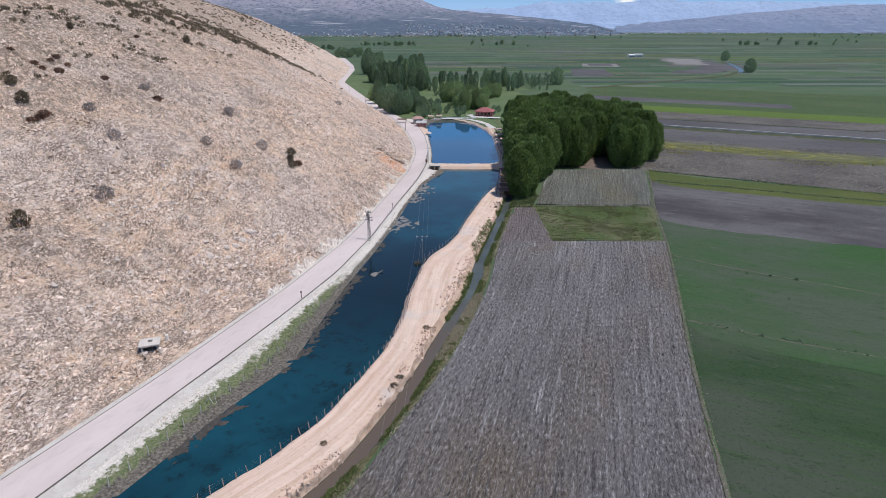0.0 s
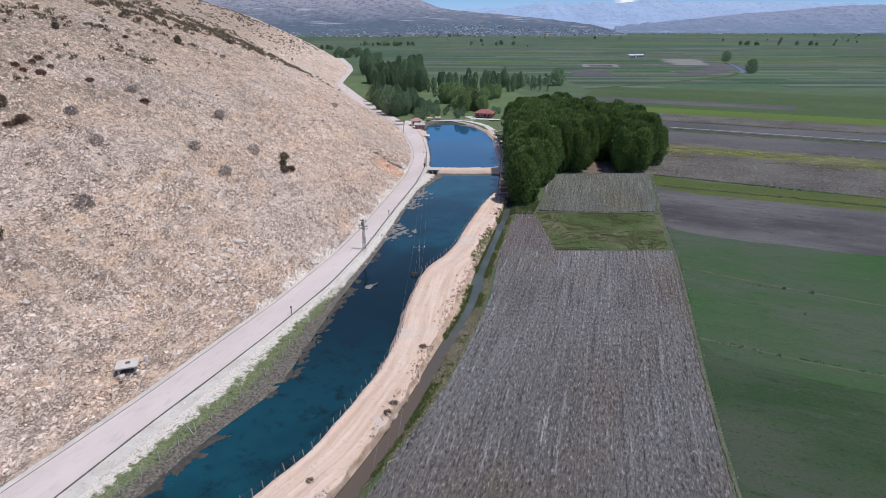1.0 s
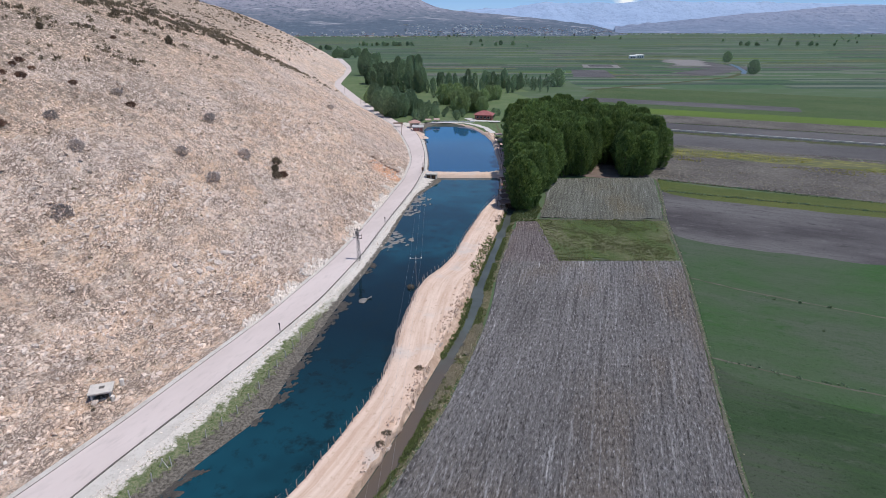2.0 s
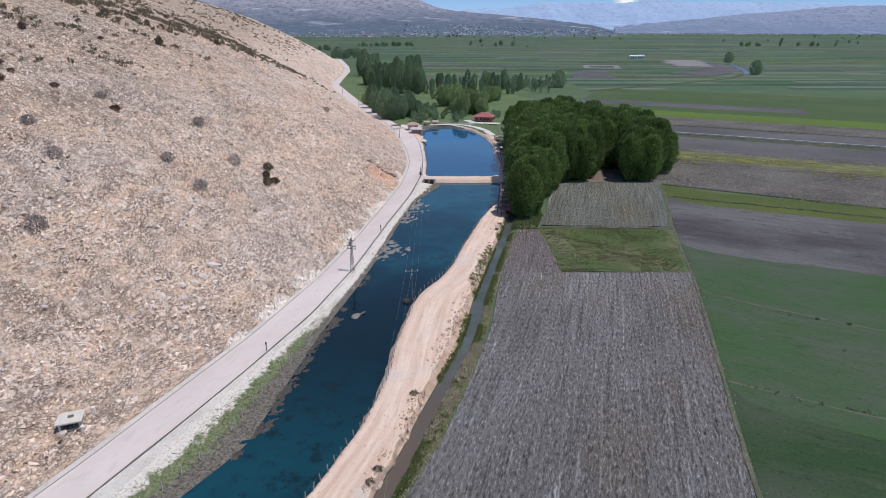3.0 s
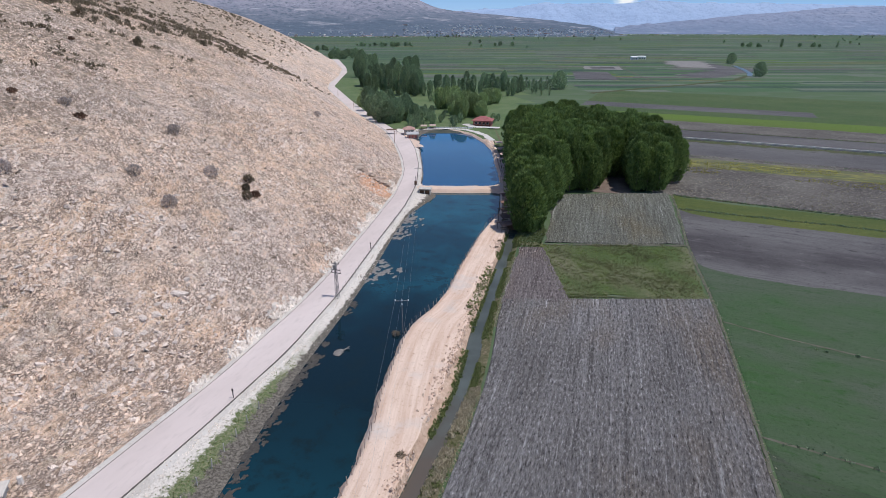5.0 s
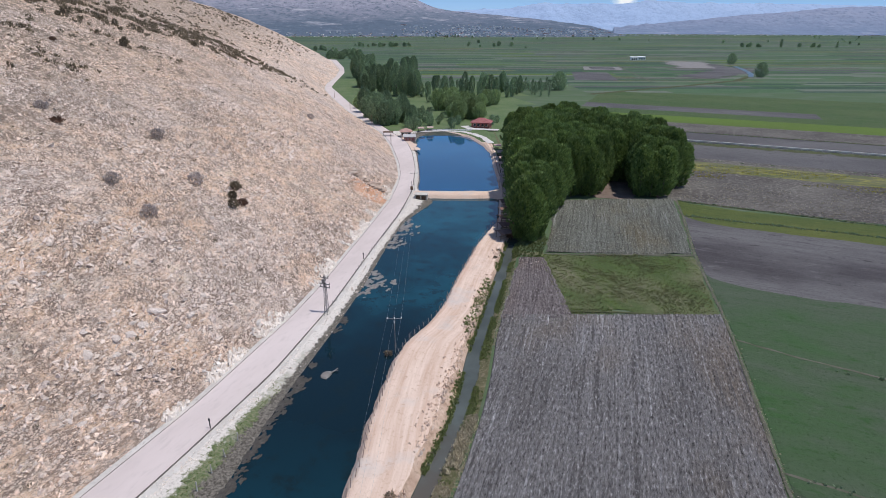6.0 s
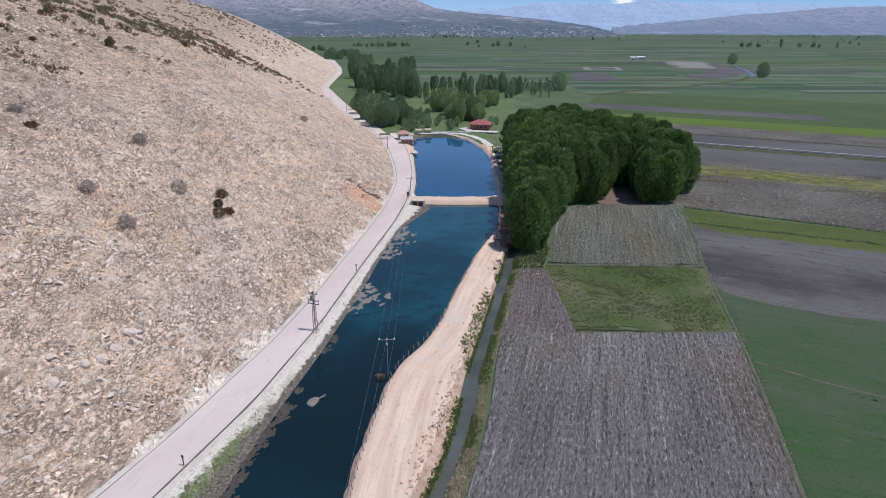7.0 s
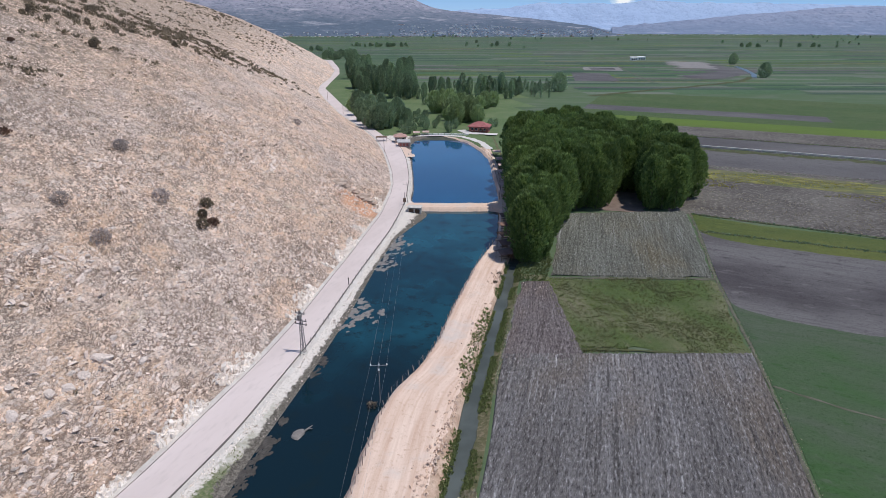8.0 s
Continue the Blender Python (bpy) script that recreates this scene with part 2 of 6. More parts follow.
M_HILL = hill_material()
M_ROAD = earth("worn_concrete_road", (0.52, 0.445, 0.42), (0.58, 0.50, 0.475), (0.42, 0.365, 0.345), 0.12, 1.1, 0.1, 0.02, 0.9, (1, 0.3, 1), 0.35, c_lo=0.52, c_hi=0.85)
M_SEAM = plain_paint("dark_road_seam", (0.13, 0.115, 0.105), 0.95, 0.4, 2.0)
M_GRAVEL = earth("pale_gravel", (0.47, 0.43, 0.39), (0.55, 0.515, 0.475), (0.26, 0.23, 0.19), 0.3, 2.2, 0.6, 0.15, c_lo=0.55, c_hi=0.75)
def bank_material():
    """The slope from road to water: white gravel, a belt of grass on the near reach, then wet mud."""
    m, nt, b = material("canal_bank", 0.95, 0.15)
    uv = nt.nodes.new("ShaderNodeUVMap")
    uv.uv_map = "bank"
    xyz = nt.nodes.new("ShaderNodeSeparateXYZ")
    nt.links.new(uv.outputs[0], xyz.inputs[0])
    v = coords(nt)
    coarse, fine = grain(nt, v, 0.75, 5, 0.7), grain(nt, v, 2.6, 6, 0.72)
    down = nt.nodes.new("ShaderNodeMath")
    down.operation = "MULTIPLY_ADD"
    down.inputs[1].default_value = 0.9
    nt.links.new(coarse, down.inputs[0])
    nt.links.new(xyz.outputs["X"], down.inputs[2])
    reach = nt.nodes.new("ShaderNodeMath")
    reach.operation = "MULTIPLY_ADD"
    reach.inputs[1].default_value = 50.0
    nt.links.new(grain(nt, v, 0.16, 4, 0.6), reach.inputs[0])
    nt.links.new(xyz.outputs["Y"], reach.inputs[2])
    gravel = mix(nt, span(nt, fine, 0.50, 0.66), (0.60, 0.55, 0.50), (0.33, 0.29, 0.245))
    grass = mix(nt, span(nt, fine, 0.42, 0.62), (0.090, 0.122, 0.052), (0.21, 0.208, 0.125))
    mud = mix(nt, span(nt, fine, 0.40, 0.62), (0.065, 0.058, 0.048), (0.20, 0.178, 0.152))
    belt = nt.nodes.new("ShaderNodeMath")
    belt.operation = "MULTIPLY"
    nt.links.new(span(nt, reach.outputs[0], 160, 140), belt.inputs[0])
    nt.links.new(span(nt, down.outputs[0], 0.66, 0.76), belt.inputs[1])
    col = mix(nt, belt.outputs[0], gravel, grass)
    col = mix(nt, span(nt, down.outputs[0], 0.98, 1.08), col, mud)
    nt.links.new(col, b.inputs["Base Color"])
    bump(nt, b, fine, 0.7, 0.2)
    return m


M_SLOPE = bank_material()


def berm_material():
    """Pale pink dirt, with wheel tracks drawn out along the berm and greyer dumped patches."""
    m, nt, b = material("pink_dirt_berm", 0.95, 0.1)
    track = grain(nt, coords(nt, (1, 0.05, 1), 0, "UV"), 0.9, 5, 0.65)
    patch = grain(nt, coords(nt), 0.09, 5, 0.6)
    fine = grain(nt, coords(nt), 1.7, 6, 0.7)
    col = mix(nt, span(nt, track, 0.36, 0.64), (0.52, 0.37, 0.285), (0.66, 0.52, 0.43))
    col = mix(nt, span(nt, patch, 0.55, 0.70), col, (0.52, 0.46, 0.42))
    col = mix(nt, span(nt, fine, 0.55, 0.75), col, (0.42, 0.29, 0.21))
    nt.links.new(col, b.inputs["Base Color"])
    bump(nt, b, fine, 0.6, 0.15)
    return m


M_BERM = berm_material()
M_DITCHBANK = earth("overgrown_ditch_bank", (0.078, 0.085, 0.038), (0.125, 0.112, 0.064), (0.25, 0.20, 0.14), 0.25, 1.4, 0.7, 0.3)
M_BED = earth("canal_bed", (0.05, 0.06, 0.05), (0.09, 0.09, 0.07), (0.04, 0.05, 0.04), 0.2, 1.0)
M_PLAIN = earth("far_grassland", (0.062, 0.100, 0.048), (0.086, 0.122, 0.064), (0.125, 0.135, 0.105), 0.012, 0.09, 0.1, 0.1, 0.95, (0.28, 1, 1), 0.1)
M_LAWN = earth("meadow", (0.080, 0.128, 0.050), (0.115, 0.155, 0.070), (0.155, 0.15, 0.11), 0.06, 0.6, 0.3, 0.2)
M_PLOUGH = furrow_material("dark_ploughed_soil", (0.143, 0.134, 0.132), (0.197, 0.188, 0.188), (0.35, 0.342, 0.342), 0.0, "UV")
M_TONGUE = furrow_material("brown_ploughed_soil", (0.130, 0.110, 0.107), (0.172, 0.148, 0.146), (0.27, 0.245, 0.24), 0.27)
M_WATER = water_material("canal_water", (0.005, 0.027, 0.039), (0.009, 0.066, 0.094), 0.03, 0.38, 0.62, 0.75, ((0.004, 0.014, 0.020), 92, 150))
M_POND = water_material("pond_water", (0.006, 0.052, 0.130), (0.008, 0.074, 0.172), 0.02)
M_DITCHWATER = water_material("murky_ditch_water", (0.058, 0.066, 0.058), (0.092, 0.104, 0.096), 0.12, 0.42, 0.66, 0.0, ((0.105, 0.082, 0.066), -60, 98))
M_DITCHWATER.node_tree.nodes["Principled BSDF"].inputs["Roughness"].default_value = 0.3
M_REDDIRT = earth("eroded_red_slope", (0.40, 0.275, 0.20), (0.54, 0.40, 0.31), (0.20, 0.14, 0.09), 0.3, 1.1, 0.8, 0.3)
M_ALGAE = earth("floating_weed_mat", (0.048, 0.043, 0.038), (0.10, 0.09, 0.082), (0.015, 0.019, 0.018), 0.9, 1.6, 0.7, 0.1)
M_ALGAE2 = earth("wet_grey_debris", (0.17, 0.155, 0.145), (0.25, 0.23, 0.215), (0.10, 0.09, 0.08), 0.8, 3.0)
M_POPLAR = leaves("poplar_leaves", (0.085, 0.138, 0.046), (0.195, 0.28, 0.085), glow=0.45)
M_WILLOW = leaves("willow_leaves", (0.20, 0.27, 0.12), (0.34, 0.43, 0.20))
# leaf colours carry a bluish tint for the haze over far trees
M_DARKLEAF = leaves("hazy_dark_leaves", (0.155, 0.225, 0.135), (0.29, 0.38, 0.22))
M_SHRUB = leaves("dry_shrub_twigs", (0.33, 0.275, 0.25), (0.54, 0.47, 0.43), glow=0.25)
M_SCRUB = leaves("dark_scrub_leaves", (0.15, 0.12, 0.082), (0.28, 0.225, 0.155), glow=0.2)
M_REDBUSH = leaves("reddish_scrub_leaves", (0.17, 0.10, 0.07), (0.26, 0.16, 0.115), glow=0.1)
M_GRASS = leaves("ditch_grass", (0.12, 0.17, 0.045), (0.24, 0.29, 0.09), glow=0.3)
M_DITCHGRASS = leaves("rank_ditch_grass", (0.10, 0.135, 0.045), (0.24, 0.27, 0.11), glow=0.3)
M_BROWNBUSH = leaves("brown_bank_twigs", (0.16, 0.125, 0.085), (0.27, 0.22, 0.16), glow=0.1)
M_REED = leaves("dry_reeds", (0.40, 0.345, 0.235), (0.58, 0.515, 0.38), glow=0.25)
M_BARK = plain_paint("grey_bark", (0.16, 0.13, 0.10), 0.9, 0.35, 4)
M_ROCK = earth("grey_limestone", (0.60, 0.505, 0.445), (0.75, 0.645, 0.575), (0.28, 0.22, 0.185), 0.9, 2.6, 1.0, 0.35)
M_WHITEROCK = earth("fresh_white_limestone", (0.72, 0.635, 0.56), (0.85, 0.775, 0.70), (0.46, 0.36, 0.28), 0.5, 2.0, 0.7, 0.15)
M_CONCRETE = plain_paint("weathered_concrete", (0.48, 0.45, 0.41), 0.9, 0.25, 1.5)
M_STEEL = plain_paint("galvanised_steel", (0.22, 0.21, 0.21), 0.6, 0.25, 3, 0.4, 0.3)
M_WOOD = plain_paint("weathered_post_wood", (0.24, 0.17, 0.125), 0.9, 0.3, 5)
M_POST = plain_paint("faded_fence_post", (0.33, 0.25, 0.21), 0.9, 0.3, 5)
M_INSULATOR = plain_paint("white_porcelain", (0.75, 0.75, 0.74), 0.25, 0.05, 5, 0.5)
M_WIRE = plain_paint("aluminium_wire", (0.33, 0.33, 0.34), 0.5, 0.1, 5, 0.4, 0.5)
M_REDROOF = earth("red_roof_tiles", (0.29, 0.10, 0.10), (0.35, 0.145, 0.14), (0.20, 0.07, 0.068), 0.5, 2.0, 0.5, 0.1)
M_PINKROOF = earth("faded_pink_roof_tiles", (0.38, 0.23, 0.20), (0.44, 0.29, 0.25), (0.28, 0.16, 0.14), 0.5, 2.0, 0.5, 0.1)
M_GREYROOF = plain_paint("grey_sheet_roof", (0.42, 0.41, 0.40), 0.6, 0.15, 1.0)
M_PLASTER = plain_paint("pale_plaster", (0.55, 0.50, 0.45), 0.9, 0.12, 1.0)
M_DARKWOOD = plain_paint("dark_stained_wood", (0.12, 0.075, 0.05), 0.8, 0.3, 3)
M_REDWALL = plain_paint("red_painted_wall", (0.33, 0.12, 0.10), 0.8, 0.2, 1)
M_DARKGLASS = plain_paint("dark_window_glass", (0.02, 0.025, 0.03), 0.12, 0.1, 1, 0.5)
M_PAVING = earth("pale_paving", (0.52, 0.49, 0.46), (0.58, 0.55, 0.52), (0.42, 0.39, 0.36), 0.3, 1.5, 0.2, 0.05)
M_WHITE = plain_paint("white_paint", (0.74, 0.73, 0.71), 0.8, 0.08, 1)


# ---- building helpers ----
def mesh_data(name, verts, faces, mat=None, smooth=False):
    me = bpy.data.meshes.new(name)
    me.from_pydata([tuple(v) for v in verts], [], faces)
    if mat:
        me.materials.append(mat)
    if smooth:
        me.polygons.foreach_set("use_smooth", [True] * len(me.polygons))
    me.update()
    return me


def put(name, verts, faces, mat=None, parent=None, label="", smooth=False):
    ob = new(name, mesh_data(name, verts, faces, mat, smooth))
    if parent:
        ob.parent = parent
    return tagged(ob, label)


def mesh_fast(name, verts, faces, mat=None):
    """A mesh from arrays of corners and equal-sided faces."""
    verts, faces = np.asarray(verts, np.float32), np.asarray(faces, np.int32)
    n, k = faces.shape
    me = bpy.data.meshes.new(name)
    me.vertices.add(len(verts))
    me.vertices.foreach_set("co", verts.ravel())
    me.loops.add(n * k)
    me.loops.foreach_set("vertex_index", faces.ravel())
    me.polygons.add(n)
    me.polygons.foreach_set("loop_start", np.arange(0, n * k, k, dtype=np.int32))
    me.polygons.foreach_set("loop_total", np.full(n, k, dtype=np.int32))
    if mat:
        me.materials.append(mat)
    me.update(calc_edges=True)
    me.validate()
    me.shade_flat()
    return me


def part(name, bm, mat, parent, label=""):
    """Link a bmesh as one mesh object under a thing or part."""
    me = bpy.data.meshes.new(name)
    bm.normal_update()
    bm.to_mesh(me)
    bm.free()
    me.materials.append(mat)
    ob = new(name, me)
    if parent:
        ob.parent = parent
    return tagged(ob, label)


def box(bm, c, s, turn=0.0, bevel=0.0, tilt=None):
    m = Matrix.LocRotScale(c, Euler((0, 0, turn)) if tilt is None else Euler(tilt), s)
    made = bmesh.ops.create_cube(bm, size=1, matrix=m)["verts"]
    if bevel:
        edges = list({e for v in made for e in v.link_edges})
        bmesh.ops.bevel(bm, geom=edges, offset=bevel, segments=1, affect="EDGES")
    return bm


def rod(bm, a, b, r0, r1=None, sides=6):
    a, b = Vector(a), Vector(b)
    q = (b - a).to_track_quat("Z", "Y").to_matrix().to_4x4()
    bmesh.ops.create_cone(bm, cap_ends=True, segments=sides, radius1=r0, radius2=r0 if r1 is None else r1,
                          depth=(b - a).length, matrix=Matrix.Translation((a + b) / 2) @ q)
    return bm


def smooth(e0, e1, x):
    t = np.clip((np.asarray(x, float) - e0) / (e1 - e0), 0, 1)
    return t * t * (3 - 2 * t)


def fuzz(x, y, scale, seed=0.0):
    return noise.fractal(Vector((x * scale + seed, y * scale - seed, seed * 1.7)), 1.0, 2.0, 4)


def lattice(i, j, seed):
    """A repeatable random angle for each lattice point."""
    h = (i.astype(np.int64) * 374761393 + j.astype(np.int64) * 668265263 + int(seed * 1013) * 69069) & 0xFFFFFFFF
    h = ((h ^ (h >> 13)) * 1274126177) & 0xFFFFFFFF
    return ((h ^ (h >> 16)) & 0xFFFF) * (2 * math.pi / 65536)


def waves(x, y, seed=0.0):
    """Gradient noise over arrays, about -0.7 to 0.7."""
    x, y = np.asarray(x, float) + seed * 3.7, np.asarray(y, float) - seed * 2.3
    i, j = np.floor(x), np.floor(y)
    f, g = x - i, y - j
    u, w = f * f * f * (f * (f * 6 - 15) + 10), g * g * g * (g * (g * 6 - 15) + 10)

    def corner(a, b):
        t = lattice(i + a, j + b, seed)
        return np.cos(t) * (f - a) + np.sin(t) * (g - b)
    low = corner(0, 0) * (1 - u) + corner(1, 0) * u
    return low * (1 - w) + (corner(0, 1) * (1 - u) + corner(1, 1) * u) * w


def rough_waves(x, y, scale, seed=0.0, octaves=4, gain=0.5):
    total, k = 0.0, 1.0
    for n in range(octaves):
        total = total + k * waves(np.asarray(x) * scale * 2 ** n, np.asarray(y) * scale * 2 ** n, seed + n)
        k *= gain
    return total


# ---- plan: each line gives x for a distance y down the valley ----
def line(points, width=4.0):
    ys = np.array([p[0] for p in points], float)
    xs = np.array([p[1] for p in points], float)

    def at(y):
        y = np.asarray(y, float)
        return np.mean([np.interp(y + k * width, ys, xs) for k in np.linspace(-1, 1, 9)], axis=0)
    return at


TOE = line([(0, -82), (40, -65.4), (58.6, -57.6), (74.1, -51.2), (84.5, -47.1), (98.8, -42.1), (116.6, -35.7), (144.9, -27.9), (166.3, -23.6),
            (198.6, -18.9), (228.7, -14.6), (260.6, -13.1), (286.4, -15.7), (324.7, -21.8), (357.6, -29.1), (381.5, -37.2), (443, -60), (522, -84),
            (589, -103), (640, -111), (725, -116), (847, -131), (1069, -182), (1150, -270), (1300, -520), (1600, -1200), (2100, -2600), (5000, -4400)])
ROAD_R = line([(0, -73.5), (40, -56.5), (57.7, -49.3), (65.7, -46.4), (76.1, -42.8), (88.1, -38.1), (103.9, -32.3), (125.4, -25.2), (150.2, -19.8),
               (182.5, -14.9), (213, -9.8), (232.6, -7.7), (245, -6.9), (275, -7.2), (307, -9.9), (332, -13.6), (374, -28), (420, -44), (491, -66),
               (561, -86), (613, -101), (668, -106), (791, -116), (883, -131), (1088, -176), (1150, -255), (1300, -500), (1600, -1150), (2100, -2500), (5000, -4300)])
WATER_L = line([(0, -62), (57, -41.3), (62, -38.9), (68.8, -36.2), (76.6, -32.6), (87.2, -26.6), (102, -24.7), (121.5, -21.9), (142.4, -17.8),
                (163.8, -14.4), (190, -11.2), (209, -8.0), (222.7, -2.5), (231, 1.0), (236, -1), (247, -5.2), (260, -4.6), (292, -6.6), (345, -9.1), (358, -6), (366, 2), (420, 2)], 2.5)
WATER_R = line([(0, -62), (40, -43), (56.5, -29.1), (62, -24.1), (70.6, -18.6), (78.2, -15.6), (90.6, -11.1), (103, -8.7), (113, -8.1), (129.8, -5.6), (136, -4.0),
                (140, -1.3), (149, 2.5), (165, 6.3), (189, 12.9), (200, 16.8), (210.5, 21), (235, 23.5), (252, 24.8), (272, 25.2), (309, 26.3),
                (331, 23.8), (350, 19), (358, 14), (366, 5), (420, 5)], 2.0)
BERM_R = line([(0, -56), (40, -31), (55.4, -19.0), (62.4, -14.2), (72, -10.0), (88, -4.3), (103.3, -0.7), (121, 4.0), (128.3, 5.7), (135.2, 7.1), (145.4, 10.1),
               (179.3, 17.8), (190, 20.5), (205, 25), (235, 29), (330, 29), (420, 30)], 2.5)
DITCH = line([(0, -52), (40, -27.5), (57.7, -15.9), (66, -11.0), (75, -7.1), (92, -1.7), (115, 5.6), (123.7, 7.5), (132.8, 9.0), (142.9, 11.3),
              (155.6, 14.3), (175, 18.9), (186, 21.2), (205, 27), (235, 31), (330, 31), (420, 32)], 2.5)
FIELD_L = line([(0, -48), (40, -23.5), (56.5, -12.6), (72.8, -5.6), (87.9, 0.8), (101.9, 5.2), (114.9, 8.8), (124, 10.8), (138.4, 13.2), (156, 17.2), (175, 21.8),
                (186, 24), (205, 30), (235, 33), (420, 34)], 2.5)
LEVEL = -0.6


def lines_at(y):
    """The feature lines across the valley at y, kept in order: toe, road, shoulder, waterlines, berm, ditch, field."""
    y = np.asarray(y, float)
    far = smooth(365, 420, y)
    toe, rr = TOE(y), ROAD_R(y)
    rl = np.minimum(toe + 0.9, rr - 5.6)
    shoulder = rr + 1.1 + 1.7 * smooth(110, 70, y)
    rows = [toe, rl, rr, shoulder, WATER_L(y), WATER_R(y), WATER_R(y) + 1.1, BERM_R(y), DITCH(y) - 1.3, DITCH(y) + 1.5, FIELD_L(y)]
    base = rr + 2
    for i in range(3, 11):
        spread = base + (i - 2) * 5.0
        rows[i] = rows[i] * (1 - far) + spread * far
    for i in range(1, 11):
        rows[i] = np.maximum(rows[i], rows[i - 1] + 0.35)
    return np.array(rows)


def line_heights(y):
    y = np.asarray(y, float)
    pond = smooth(361, 354, y)
    ditch = smooth(196, 186, y)
    one = np.ones_like(y)
    w = LEVEL * pond + 0.3 * (1 - pond)
    berm = (0.95 * smooth(215, 195, y) + 0.55 * smooth(195, 215, y)) * smooth(420, 365, y) + 0.05
    return np.array([0.78 * one, 0.7 * one, 0.68 * one, 0.55 * one, w, w, berm, berm * 0.7, LEVEL * ditch, LEVEL * ditch, 0 * one]) * np.where(y > 500, smooth(1200, 500, y) * 0.6 + 0.4, 1)


def far_rise(y):
    return 11.0 * smooth(2300, 4700, y)


TABLE_Y = np.arange(-60, 2000, 0.5)
TABLE_X, TABLE_Z, TABLE_TOE = lines_at(TABLE_Y), line_heights(TABLE_Y), TOE(TABLE_Y)


def ground_height(x, y):
    """Height of the valley floor or the hill at x, y."""
    k = min(max(int(round((y + 60) * 2)), 0), len(TABLE_Y) - 1)
    xs, zs = TABLE_X[:, k], TABLE_Z[:, k]
    if x < xs[0]:
        return float(hill_height(xs[0] - x, y))
    return float(np.interp(x, xs, zs)) + float(far_rise(y))


def hill_height(d, y):
    """Height of the hillside at d metres left of its toe."""
    d0 = 9.5 * smooth(150, 112, y)
    e = np.maximum(d - d0, 0) + 0.0
    soft = e * e / (e + 1.5 + 0.6 * d0)
    e = np.minimum(soft, 380)
    return 0.78 + 0.05 * np.minimum(d, d0) + 0.58 * e - 0.00075 * e * e


# ---- ground sheet ----
def ground_rows():
    ys = [-900, -500, -250, -120, -60, -25, -8, 4, 11] + list(np.arange(16, 262, 0.8)) + list(np.arange(262, 420, 1.6))
    step = 2.4
    while ys[-1] < 4990:
        step *= 1.035
        ys.append(min(ys[-1] + step, 4990))
    return np.array(ys)


YS = ground_rows()


def build_ground():
    L, Z = lines_at(YS), line_heights(YS)
    counts = [1, 3, 3, 10, 14, 3, 12, 4, 5, 4]
    slots = [1, 1, 1, 2, 3, 4, 4, 7, 3, 5]
    mats = [M_PLAIN, M_GRAVEL, M_SLOPE, M_BED, M_BERM, M_DITCHBANK, M_LAWN, M_REDDIRT]
    cols, zs, seg = [], [], []
    for i, n in enumerate(counts):
        for k in range(n):
            f = k / n
            cols.append(L[i] * (1 - f) + L[i + 1] * f)
            z = Z[i] * (1 - f) + Z[i + 1] * f
            if i == 4:
                z = z - 1.5 * math.sin(math.pi * f) ** 0.6 * smooth(361, 354, YS)
            if i == 8:
                z = z - 0.35 * math.sin(math.pi * f) * smooth(196, 186, YS)
            zs.append(z)
            seg.append(i)
    reach = [0, 2, 4, 7, 11, 16, 22, 30, 40, 52, 66, 82, 100, 120, 145, 175, 210, 250, 300, 360, 430, 520, 640, 800, 1000, 1300, 1700, 2300, 3100, 4200, 6200]
    for r in reach:
        cols.append(L[10] + r)
        zs.append(Z[10] * 0 + 0.0)
        seg.append(10)
    X, Zg = np.array(cols).T.copy(), np.array(zs).T.copy()
    nr, nc = X.shape
    for r in range(nr):
        y = YS[r]
        if y < 420:
            for c in range(nc):
                s = seg[c]
                if s in (3, 5, 6, 7, 9):
                    Zg[r, c] += 0.22 * fuzz(X[r, c], y, 0.35, 3.0)
                    X[r, c] += (0.7 if s == 7 else 0.35) * fuzz(X[r, c], y, 0.3, 9.0) if s != 6 else 0
        Zg[r] += far_rise(y)
    verts = [(X[r, c], YS[r], Zg[r, c]) for r in range(nr) for c in range(nc)]
    faces, idx = [], []
    for r in range(nr - 1):
        y = YS[r]
        for c in range(nc - 1):
            faces.append((r * nc + c, r * nc + c + 1, (r + 1) * nc + c + 1, (r + 1) * nc + c))
            s = seg[c]
            if s == 10:
                k = 6 if 300 < y < 620 and X[r, c] < 60 else 0
            elif y > 366:
                k = 6 if y < 700 and s > 1 else (1 if s < 2 and y < 1090 else 0)
            elif y > 334 and s == 6:
                k = 6
            elif s in (7, 8) and y > 200:
                k = 6
            else:
                k = slots[s]
            idx.append(k)
    me = mesh_data("ground", verts, faces, None, True)
    for m in mats:
        me.materials.append(m)
    me.polygons.foreach_set("material_index", idx)
    shore = WATER_R(YS)
    across = np.array([(X[r, c] - shore[r], YS[r]) for r in range(nr) for c in range(nc)])
    ids = np.empty(len(me.loops), np.int32)
    me.loops.foreach_get("vertex_index", ids)
    me.uv_layers.new(name="along").data.foreach_set("uv", across[ids].astype(np.float32).ravel())
    fall = (X - L[3][:, None]) / np.maximum(L[4] - L[3], 0.1)[:, None]
    slope = np.stack([fall, np.repeat(YS[:, None], nc, 1)], 2).reshape(-1, 2)
    me.uv_layers.new(name="bank").data.foreach_set("uv", slope[ids].astype(np.float32).ravel())
    tagged(new("ground", me), "flat valley floor of grass, dirt and gravel banks", "ground", kind="structure")


